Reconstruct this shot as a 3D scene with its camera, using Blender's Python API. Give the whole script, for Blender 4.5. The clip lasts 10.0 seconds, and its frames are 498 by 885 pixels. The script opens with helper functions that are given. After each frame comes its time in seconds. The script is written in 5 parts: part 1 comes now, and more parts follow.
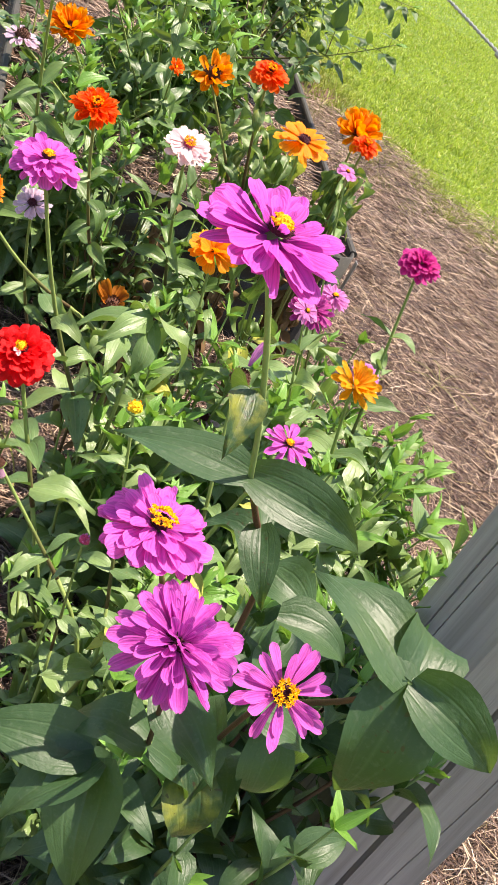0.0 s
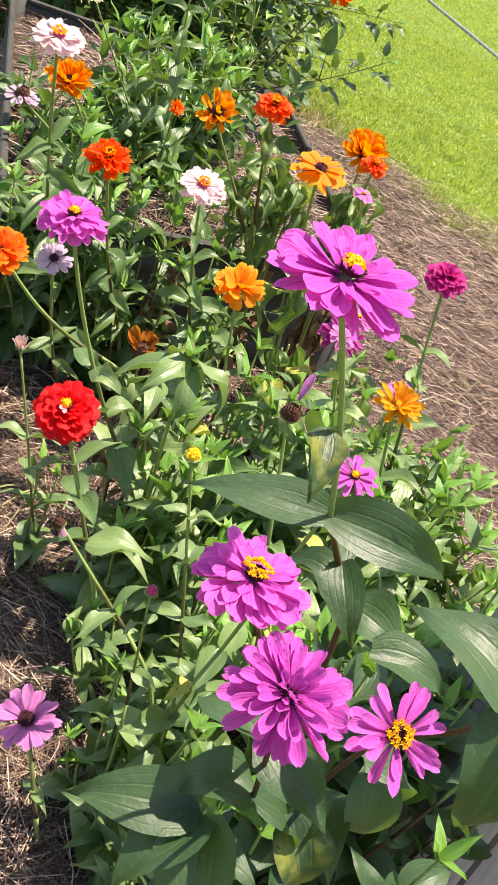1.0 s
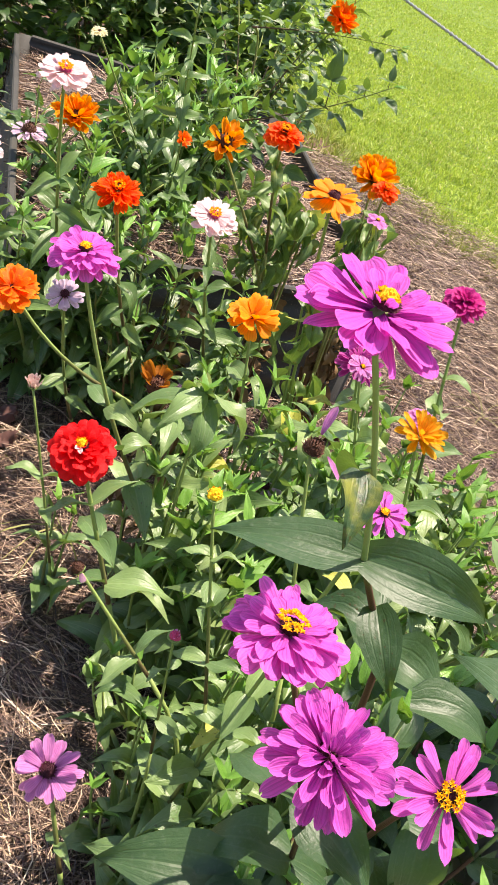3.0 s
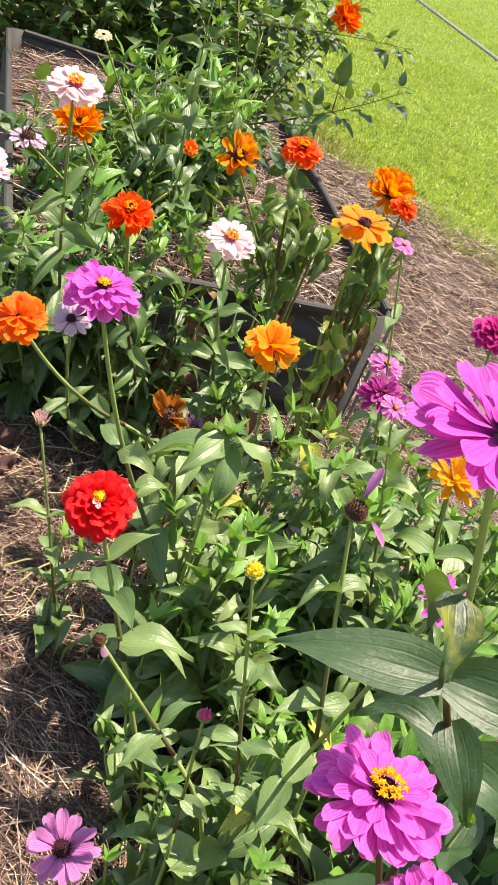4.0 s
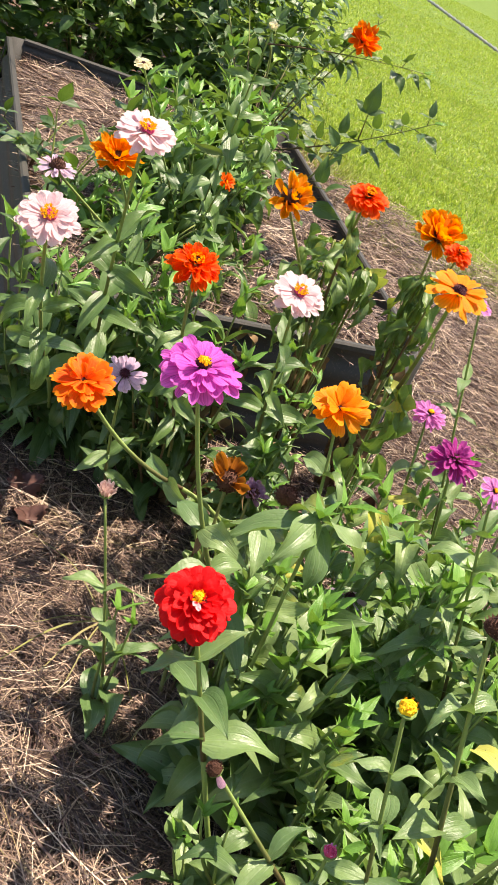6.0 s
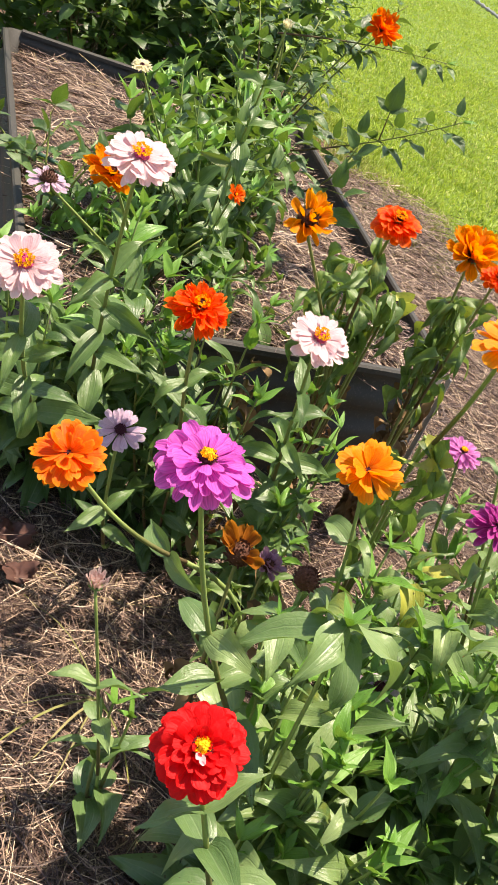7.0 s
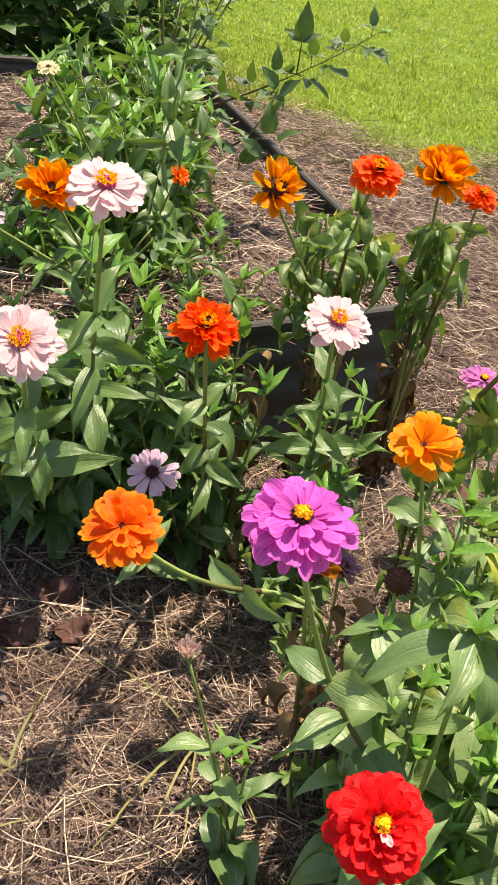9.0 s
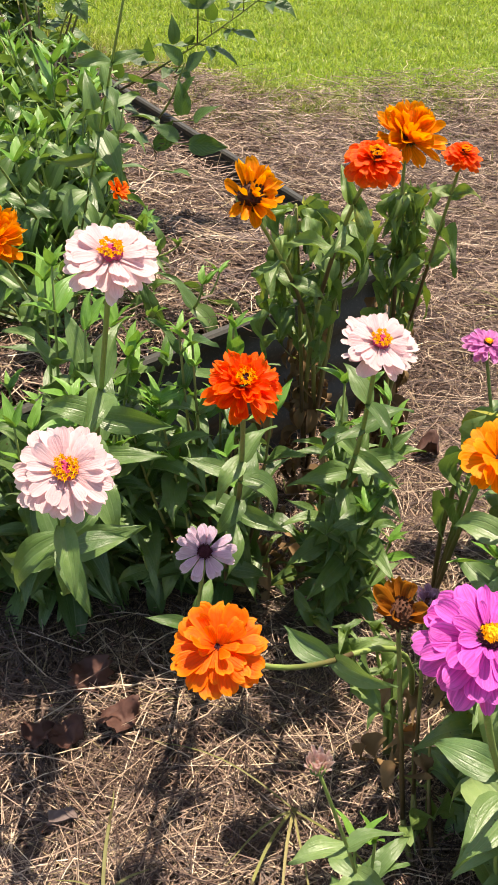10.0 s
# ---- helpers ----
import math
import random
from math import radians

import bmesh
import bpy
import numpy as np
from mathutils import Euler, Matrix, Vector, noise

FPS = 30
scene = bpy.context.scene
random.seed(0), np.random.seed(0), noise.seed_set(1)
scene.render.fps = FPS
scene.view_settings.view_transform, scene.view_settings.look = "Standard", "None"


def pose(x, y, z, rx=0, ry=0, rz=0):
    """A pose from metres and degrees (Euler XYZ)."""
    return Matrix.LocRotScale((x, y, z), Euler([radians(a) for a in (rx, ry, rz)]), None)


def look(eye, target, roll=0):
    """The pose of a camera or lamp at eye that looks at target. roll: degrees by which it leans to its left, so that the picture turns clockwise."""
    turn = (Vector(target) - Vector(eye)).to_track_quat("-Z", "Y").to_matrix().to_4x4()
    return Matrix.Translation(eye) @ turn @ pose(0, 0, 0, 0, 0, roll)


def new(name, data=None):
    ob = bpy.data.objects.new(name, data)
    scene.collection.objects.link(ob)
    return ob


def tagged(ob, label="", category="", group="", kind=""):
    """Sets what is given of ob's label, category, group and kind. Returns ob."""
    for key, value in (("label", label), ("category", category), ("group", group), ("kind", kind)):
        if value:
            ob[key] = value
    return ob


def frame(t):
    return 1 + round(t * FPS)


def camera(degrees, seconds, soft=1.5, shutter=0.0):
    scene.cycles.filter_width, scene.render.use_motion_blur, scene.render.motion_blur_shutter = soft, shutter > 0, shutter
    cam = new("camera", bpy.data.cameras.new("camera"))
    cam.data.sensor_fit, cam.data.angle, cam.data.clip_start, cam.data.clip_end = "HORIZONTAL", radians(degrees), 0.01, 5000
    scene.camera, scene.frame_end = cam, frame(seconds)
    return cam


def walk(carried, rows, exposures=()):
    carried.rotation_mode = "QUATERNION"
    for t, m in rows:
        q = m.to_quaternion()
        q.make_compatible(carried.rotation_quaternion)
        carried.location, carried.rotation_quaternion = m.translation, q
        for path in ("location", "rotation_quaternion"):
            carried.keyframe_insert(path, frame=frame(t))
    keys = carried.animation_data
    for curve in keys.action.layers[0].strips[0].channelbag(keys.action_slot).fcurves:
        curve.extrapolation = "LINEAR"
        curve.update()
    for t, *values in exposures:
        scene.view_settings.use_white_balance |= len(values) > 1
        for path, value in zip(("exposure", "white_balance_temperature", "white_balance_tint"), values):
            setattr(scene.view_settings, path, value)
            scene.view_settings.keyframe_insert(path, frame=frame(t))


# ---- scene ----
cam = camera(27.9, 10.0, 0.9)
PATH = [
    (0, (0.052, 0.028, 1.048), (0.017, 1.755, 0.038), 31.0),
    (0.5, (0.021, 0.037, 1.042), (-0.03, 1.771, 0.047), 28.8),
    (1, (0.014, 0.027, 1.04), (-0.075, 1.765, 0.055), 24.2),
    (1.5, (0.008, 0.031, 1.045), (-0.096, 1.774, 0.068), 20.2),
    (2, (0.01, 0.038, 1.04), (-0.101, 1.788, 0.078), 18.6),
    (2.2, (0.007, 0.038, 1.032), (-0.114, 1.8, 0.093), 19.3),
    (3.5, (-0.013, 0.088, 1.03), (-0.135, 1.839, 0.072), 22.7),
    (4, (-0.073, 0.135, 1.03), (-0.165, 1.889, 0.073), 22.9),
    (4.5, (-0.123, 0.163, 1.03), (-0.177, 1.921, 0.078), 23.2),
    (5, (-0.155, 0.18, 1.029), (-0.181, 1.945, 0.09), 24.0),
    (5.5, (-0.196, 0.198, 1.025), (-0.213, 1.97, 0.098), 24.7),
    (5.7, (-0.215, 0.191, 1.02), (-0.231, 1.965, 0.096), 25.0),
    (6.8, (-0.27, 0.352, 1.007), (-0.292, 2.107, 0.049), 24.6),
    (7, (-0.279, 0.394, 1.012), (-0.303, 2.145, 0.046), 24.5),
    (7.5, (-0.3, 0.459, 1.014), (-0.309, 2.199, 0.028), 23.8),
    (8, (-0.319, 0.474, 1.021), (-0.314, 2.205, 0.019), 20.7),
    (8.5, (-0.34, 0.473, 1.017), (-0.3, 2.193, -0.004), 16.1),
    (9, (-0.38, 0.493, 1.015), (-0.297, 2.193, -0.034), 10.9),
    (9.5, (-0.426, 0.542, 1.022), (-0.27, 2.212, -0.067), 6.2),
    (10, (-0.504, 0.66, 1.024), (-0.247, 2.296, -0.098), 2.0),
]
walk(cam, [(t, look(eye, target, roll)) for t, eye, target, roll in PATH], [(0.0, 1.17, 7050, 20.5), (4.0, 1.14, 7100, 20.0), (10.0, 0.91, 7400, 17.0)])

# ---------------------------------------------------------------- light
SUN_FROM = Vector((0.19, 0.17, 0.96)).normalized()
world = bpy.data.worlds.new("world")
scene.world = world
world.use_nodes = True
wn = world.node_tree.nodes
sky = wn.new("ShaderNodeTexSky")
sky.sky_type = "NISHITA"
sky.sun_disc = False
sky.sun_elevation = math.asin(SUN_FROM.z)
sky.sun_rotation = math.atan2(SUN_FROM.x, SUN_FROM.y)
world.node_tree.links.new(sky.outputs[0], wn["Background"].inputs[0])
wn["Background"].inputs[1].default_value = 0.12
sun = new("sun", bpy.data.lights.new("sun", "SUN"))
sun.data.energy = 5.0
sun.data.angle = radians(0.55)
sun.data.color = (1.0, 0.93, 0.82)
sun.matrix_world = look((0, 0, 6), Vector((0, 0, 6)) - SUN_FROM)


# ---------------------------------------------------------------- materials
class Mat:
    """A node material with short ways to add and join nodes."""

    def __init__(self, name):
        self.m = bpy.data.materials.new(name)
        self.m.use_nodes = True
        self.n = self.m.node_tree.nodes
        self.l = self.m.node_tree.links
        self.b = self.n["Principled BSDF"]
        self.out = self.n["Material Output"]

    def put(self, socket, value):
        if isinstance(value, bpy.types.NodeSocket):
            self.l.new(value, socket)
        elif isinstance(value, (tuple, list)) and len(value) == 3 and socket.type == "RGBA":
            socket.default_value = (*value, 1)
        else:
            socket.default_value = value

    def math(self, op, a, b=0.0, clamp=False):
        k = self.n.new("ShaderNodeMath")
        k.operation = op
        k.use_clamp = clamp
        self.put(k.inputs[0], a)
        self.put(k.inputs[1], b)
        return k.outputs[0]

    def noise(self, scale, detail=3.0, vec=None, rough=0.55):
        k = self.n.new("ShaderNodeTexNoise")
        k.inputs["Scale"].default_value = scale
        k.inputs["Detail"].default_value = detail
        k.inputs["Roughness"].default_value = rough
        self.l.new(vec if vec else self.coord(), k.inputs["Vector"])
        return k.outputs["Fac"]

    def coord(self, which="Object"):
        k = self.n.new("ShaderNodeTexCoord")
        return k.outputs[which]

    def stretch(self, vec, scale):
        k = self.n.new("ShaderNodeMapping")
        self.l.new(vec, k.inputs["Vector"])
        k.inputs["Scale"].default_value = scale
        return k.outputs[0]

    def sep(self, vec):
        k = self.n.new("ShaderNodeSeparateXYZ")
        self.l.new(vec, k.inputs[0])
        return k.outputs

    def ramp(self, fac, stops):
        k = self.n.new("ShaderNodeValToRGB")
        e = k.color_ramp.elements
        while len(e) < len(stops):
            e.new(0.5)
        for el, (p, c) in zip(e, stops):
            el.position = p
            el.color = (*c, 1) if len(c) == 3 else c
        self.l.new(fac, k.inputs[0])
        return k.outputs[0]

    def mix(self, fac, a, b, blend="MIX"):
        k = self.n.new("ShaderNodeMix")
        k.data_type = "RGBA"
        k.blend_type = blend
        self.put(k.inputs[0], fac)
        self.put(k.inputs[6], a)
        self.put(k.inputs[7], b)
        return k.outputs[2]

    def rand(self):
        """A number of its own for each object and each loose piece."""
        o = self.n.new("ShaderNodeObjectInfo")
        g = self.n.new("ShaderNodeNewGeometry")
        return self.math("FRACT", self.math("ADD", o.outputs["Random"], g.outputs["Random Per Island"]))

    def bump(self, height, strength=0.3, distance=0.002):
        k = self.n.new("ShaderNodeBump")
        k.inputs["Strength"].default_value = strength
        k.inputs["Distance"].default_value = distance
        self.l.new(height, k.inputs["Height"])
        self.l.new(k.outputs[0], self.b.inputs["Normal"])

    def finish(self, color, rough=0.6, spec=0.4, metal=0.0, through_color=None, through_amount=0.3):
        self.put(self.b.inputs["Base Color"], color)
        self.put(self.b.inputs["Roughness"], rough)
        self.put(self.b.inputs["Specular IOR Level"], spec)
        self.put(self.b.inputs["Metallic"], metal)
        if through_color is not None:
            t = self.n.new("ShaderNodeBsdfTranslucent")
            self.put(t.inputs["Color"], through_color)
            x = self.n.new("ShaderNodeMixShader")
            x.inputs[0].default_value = through_amount
            self.l.new(self.b.outputs[0], x.inputs[1])
            self.l.new(t.outputs[0], x.inputs[2])
            self.l.new(x.outputs[0], self.out.inputs["Surface"])
        return self.m


def leaf_material(name, dark, light, vein, old=0.06, gloss=0.32, pinnate=False, sheen=0.52, relief_by=0.28):
    k = Mat(name)
    uvv = k.coord("UV")
    uv = k.sep(uvv)
    r = k.rand()
    n1 = k.noise(2.2, 3)
    n2 = k.noise(11, 4)
    fine = k.noise(1.0, 3, k.stretch(uvv, (34, 26, 1)))
    c = k.mix(k.math("ADD", k.math("MULTIPLY", r, 0.75), k.math("MULTIPLY", n1, 0.35), True), dark, light)
    c = k.mix(k.math("MULTIPLY", k.math("SUBTRACT", n2, 0.42), 1.6, True), c, k.mix(0.5, c, dark))
    off = k.math("ABSOLUTE", k.math("SUBTRACT", uv[0], 0.5))
    mid = k.math("SUBTRACT", 1.0, k.math("MULTIPLY", off, 26.0), True)
    if pinnate:
        # side nerves slant from the midrib to the toothed rim
        run = k.math("FRACT", k.math("SUBTRACT", k.math("MULTIPLY", uv[1], 8.0), k.math("MULTIPLY", off, 7.0)))
        side = k.math("SUBTRACT", 1.0, k.math("MULTIPLY", k.math("ABSOLUTE", k.math("SUBTRACT", run, 0.5)), 7.0), True)
        nerve = k.math("ADD", mid, k.math("MULTIPLY", side, 0.8), True)
        relief = k.math("ABSOLUTE", k.math("SUBTRACT", run, 0.5))
    else:
        # nerves run from the base to the tip beside the midrib
        side = k.math("SUBTRACT", 1.0, k.math("MULTIPLY", k.math("ABSOLUTE", k.math("SUBTRACT", off, 0.2)), 34.0), True)
        rim = k.math("SUBTRACT", 1.0, k.math("MULTIPLY", k.math("ABSOLUTE", k.math("SUBTRACT", off, 0.36)), 40.0), True)
        nerve = k.math("ADD", mid, k.math("ADD", k.math("MULTIPLY", side, 0.55), k.math("MULTIPLY", rim, 0.2)), True)
        relief = k.math("MULTIPLY", nerve, -1.0)
    c = k.mix(k.math("MULTIPLY", nerve, 0.20), c, vein)
    # ageing: yellow and brown spots on some leaves
    sick = k.math("MULTIPLY", k.math("LESS_THAN", r, old), k.math("MULTIPLY", k.math("SUBTRACT", k.noise(3.0, 4), 0.45), 5.0, True))
    c = k.mix(k.math("MULTIPLY", sick, 0.5), c, (0.36, 0.36, 0.04))
    spot = k.math("MULTIPLY", k.math("LESS_THAN", r, old * 2.6 + 0.06), k.math("GREATER_THAN", k.noise(16, 1), 0.70))
    c = k.mix(k.math("MULTIPLY", spot, 0.85), c, (0.05, 0.03, 0.012))
    dusty = k.math("MULTIPLY", k.math("SUBTRACT", k.noise(26, 3), 0.55), 3.0, True)
    c = k.mix(k.math("MULTIPLY", dusty, 0.22), c, (0.30, 0.34, 0.24))
    k.bump(k.math("ADD", relief, k.math("ADD", k.math("MULTIPLY", n2, 1.1), k.math("MULTIPLY", fine, 0.35))), relief_by, 0.003)
    glow = k.mix(0.45, c, (0.26, 0.44, 0.02))
    rough = k.math("ADD", gloss, k.math("ADD", k.math("MULTIPLY", n1, 0.12), k.math("MULTIPLY", dusty, 0.15)))
    return k.finish(c, rough, sheen, 0, glow, 0.27)


LEAF = leaf_material("zinnia_leaf", (0.048, 0.118, 0.035), (0.211, 0.319, 0.110), (0.36, 0.46, 0.24), 0.03)
LEAF_PALE = leaf_material("zinnia_leaf_pale", (0.075, 0.16, 0.042), (0.26, 0.36, 0.135), (0.42, 0.50, 0.26), 0.10)
# deeper green copy of LEAF; shade within these plants is partly in its colour
LEAF_DEEP_SHADED = leaf_material("zinnia_leaf_deep_green_shaded", (0.030, 0.081, 0.021), (0.142, 0.241, 0.066), (0.28, 0.38, 0.17), 0.03)
# darkened leaf copy: the shade on the tall violet plant is in its colour
LEAF_BROAD_SHADED = leaf_material("zinnia_leaf_broad_shaded", (0.018, 0.056, 0.020), (0.056, 0.115, 0.042), (0.14, 0.21, 0.10), 0.02, 0.40, relief_by=0.24, sheen=0.5)
LEAF_YOUNG = leaf_material("zinnia_leaf_young", (0.091, 0.241, 0.031), (0.194, 0.392, 0.066), (0.34, 0.50, 0.18), 0.0)
LEAF_TIRED = leaf_material("zinnia_leaf_tired", (0.042, 0.100, 0.026), (0.19, 0.29, 0.075), (0.40, 0.46, 0.22), 0.13, 0.36)
LEAF_YELLOW = leaf_material("zinnia_leaf_yellow", (0.30, 0.33, 0.04), (0.50, 0.50, 0.10), (0.5, 0.5, 0.25), 0.5, 0.5)
LEAF_GRASS = leaf_material("dry_grass_blade", (0.12, 0.135, 0.035), (0.34, 0.29, 0.12), (0.5, 0.5, 0.25), 0.15, 0.55)
LEAF_BERRY = leaf_material("blackberry_leaf", (0.020, 0.056, 0.015), (0.085, 0.17, 0.036), (0.16, 0.26, 0.08), 0.02, 0.33, True)
LEAF_BERRY_YOUNG = leaf_material("blackberry_leaf_young", (0.12, 0.25, 0.03), (0.26, 0.40, 0.05), (0.35, 0.45, 0.1), 0.0, 0.36, True)


def stem_material(name, low, high, top, mid=0.4):
    k = Mat(name)
    z = k.sep(k.coord("UV"))[1]
    c = k.ramp(z, [(0.0, low), (mid, high), (mid * 0.75 + 0.25, top)])
    n = k.noise(120, 3)
    c = k.mix(k.math("MULTIPLY", n, 0.4), c, (0.12, 0.10, 0.03))
    k.bump(k.noise(500, 2), 0.4, 0.001)
    return k.finish(c, 0.6, 0.3)


STEM = stem_material("zinnia_stem", (0.085, 0.048, 0.026), (0.135, 0.175, 0.048), (0.225, 0.325, 0.085))
STEM_RED = stem_material("zinnia_stem_reddish", (0.06, 0.024, 0.018), (0.085, 0.032, 0.024), (0.24, 0.34, 0.10), 0.68)
STEM_DRY = stem_material("dry_stalk", (0.06, 0.034, 0.018), (0.12, 0.075, 0.035), (0.24, 0.26, 0.08))
CANE = stem_material("blackberry_cane", (0.10, 0.05, 0.04), (0.12, 0.09, 0.04), (0.20, 0.26, 0.06))


def petal_material(name, base, body, tip, vein=0.62):
    k = Mat(name)
    uvv = k.coord("UV")
    uv = k.sep(uvv)
    r = k.rand()
    c = k.ramp(uv[1], [(0.0, base), (0.3, body), (0.78, body), (1.0, tip)])
    # fine lengthwise veins with crease shade put into their colour, deeper toward the base, and a paler rim
    streak = k.noise(1.0, 3, k.stretch(uvv, (9, 0.8, 1)))
    line = k.math("MULTIPLY", k.math("SUBTRACT", streak, 0.44), 6.0, True)
    deep = k.math("SUBTRACT", 1.15, k.math("MULTIPLY", uv[1], 0.55))
    c = k.mix(k.math("MULTIPLY", k.math("MULTIPLY", line, deep), vein), c, tuple(v * 0.42 for v in body))
    off = k.math("ABSOLUTE", k.math("SUBTRACT", uv[0], 0.5))
    rim = k.math("MULTIPLY", k.math("SUBTRACT", off, 0.36), 7.0, True)
    c = k.mix(k.math("MULTIPLY", rim, 0.5), c, tip)
    c = k.mix(k.math("MULTIPLY", r, 0.25), c, tip)
    k.bump(k.math("ADD", streak, k.math("MULTIPLY", k.noise(6, 3), 0.8)), 0.6, 0.0018)
    return k.finish(c, 0.58, 0.3, 0, c, 0.45)


PETAL = {
    "violet": petal_material("petal_violet", (0.42, 0.025, 0.30), (0.74, 0.095, 0.56), (0.82, 0.15, 0.64), 0.8),
    "orchid": petal_material("petal_orchid", (0.55, 0.05, 0.42), (0.80, 0.125, 0.60), (0.85, 0.19, 0.67), 0.8),
    "deepviolet": petal_material("petal_deep_violet", (0.28, 0.015, 0.20), (0.68, 0.09, 0.53), (0.78, 0.17, 0.64), 0.8),
    "red": petal_material("petal_red", (0.48, 0.0, 0.003), (0.80, 0.006, 0.008), (0.88, 0.014, 0.014), 0.3),
    "orange": petal_material("petal_orange", (0.72, 0.03, 0.0), (0.95, 0.115, 0.0), (0.97, 0.31, 0.004), 0.35),
    "amber": petal_material("petal_amber", (0.70, 0.09, 0.0), (0.95, 0.27, 0.0), (0.97, 0.40, 0.006), 0.42),
    "redorange": petal_material("petal_red_orange", (0.62, 0.012, 0.0), (0.95, 0.072, 0.0), (0.97, 0.18, 0.004), 0.3),
    "white": petal_material("petal_blush_white", (0.76, 0.34, 0.38), (0.81, 0.565, 0.58), (0.86, 0.68, 0.67), 0.18),
    "lilac": petal_material("petal_lilac", (0.30, 0.11, 0.24), (0.66, 0.47, 0.60), (0.76, 0.61, 0.70), 0.4),
    "mauve": petal_material("petal_mauve", (0.30, 0.03, 0.22), (0.70, 0.22, 0.56), (0.78, 0.34, 0.64), 0.8),
    "magenta": petal_material("petal_magenta", (0.34, 0.0, 0.10), (0.58, 0.008, 0.22), (0.66, 0.06, 0.34), 0.8),
    "yellow": petal_material("petal_yellow_orange", (0.70, 0.20, 0.0), (0.86, 0.38, 0.01), (0.88, 0.45, 0.02)),
    "pink": petal_material("petal_pink", (0.55, 0.08, 0.40), (0.74, 0.22, 0.58), (0.82, 0.38, 0.68), 0.8),
    "purple": petal_material("petal_faded_purple", (0.14, 0.012, 0.08), (0.46, 0.03, 0.28), (0.60, 0.12, 0.42)),
    "budyellow": petal_material("petal_bud_yellow", (0.40, 0.46, 0.05), (0.72, 0.50, 0.02), (0.80, 0.12, 0.02), 0.2),
    "blush": petal_material("petal_dull_pink", (0.44, 0.26, 0.20), (0.70, 0.46, 0.40), (0.84, 0.66, 0.58), 0.5),
    "oldamber": petal_material("petal_ageing_amber", (0.16, 0.03, 0.0), (0.88, 0.255, 0.0), (0.95, 0.40, 0.006), 0.5),
    "cream": petal_material("petal_cream", (0.62, 0.55, 0.22), (0.80, 0.74, 0.45), (0.84, 0.80, 0.58), 0.15),
    "dryorange": petal_material("petal_withered_orange", (0.12, 0.035, 0.008), (0.40, 0.12, 0.008), (0.55, 0.22, 0.02)),
    "drypurple": petal_material("petal_withered_purple", (0.14, 0.05, 0.08), (0.38, 0.20, 0.30), (0.46, 0.28, 0.36)),
}


def plain(name, dark, light, scale=200, rough=0.7, bump=0.4, spec=0.3):
    k = Mat(name)
    n = k.noise(scale, 4)
    c = k.mix(k.math("ADD", k.math("MULTIPLY", n, 0.7), k.math("MULTIPLY", k.rand(), 0.4), True), dark, light)
    k.bump(n, bump, 0.0015)
    return k.finish(c, rough, spec)


FLORET = plain("yellow_florets", (0.92, 0.42, 0.0), (0.97, 0.64, 0.02), 400)
DISC_DARK = plain("dark_disc", (0.016, 0.003, 0.007), (0.10, 0.014, 0.026), 500)
DISC_PINK = plain("magenta_disc", (0.36, 0.02, 0.08), (0.66, 0.08, 0.20), 500)
DISC_BROWN = plain("brown_seed_cone", (0.022, 0.011, 0.007), (0.14, 0.052, 0.024), 500)
CALYX = plain("green_calyx", (0.08, 0.14, 0.03), (0.2, 0.3, 0.08), 300)
DEAD_LEAF = plain("dead_leaf", (0.022, 0.011, 0.009), (0.125, 0.058, 0.042), 70, 0.7, 1.0, 0.3)
WITHERED = plain("withered_leaf", (0.05, 0.028, 0.014), (0.30, 0.19, 0.085), 30, 0.8, 0.8)
HOSE = plain("green_hose", (0.02, 0.07, 0.04), (0.05, 0.12, 0.08), 80, 0.4, 0.1)
BARK = plain("grey_bark", (0.05, 0.036, 0.032), (0.17, 0.125, 0.11), 120)


def straw_material():
    k = Mat("straw")
    g = k.n.new("ShaderNodeNewGeometry").outputs["Random Per Island"]
    c = k.ramp(g, [(0.0, (0.020, 0.013, 0.011)), (0.40, (0.072, 0.044, 0.035)), (0.64, (0.205, 0.135, 0.093)), (0.82, (0.46, 0.338, 0.232)), (0.94, (0.76, 0.615, 0.445)), (1.0, (0.32, 0.26, 0.10))])
    c = k.mix(k.math("MULTIPLY", k.noise(4, 3), 0.25), c, (0.19, 0.125, 0.095))
    c = k.mix(k.math("MULTIPLY", k.noise(90, 2), 0.3), c, (0.09, 0.055, 0.042))
    return k.finish(c, 0.52, 0.32)


STRAW = straw_material()


# the lawn begins along a straight border that runs off to the far side
LAWN_N, LAWN_D = Vector((0.834, 0.552)), 2.36
LAWN_N2, LAWN_D2 = Vector((0.15, 0.99)), 4.27


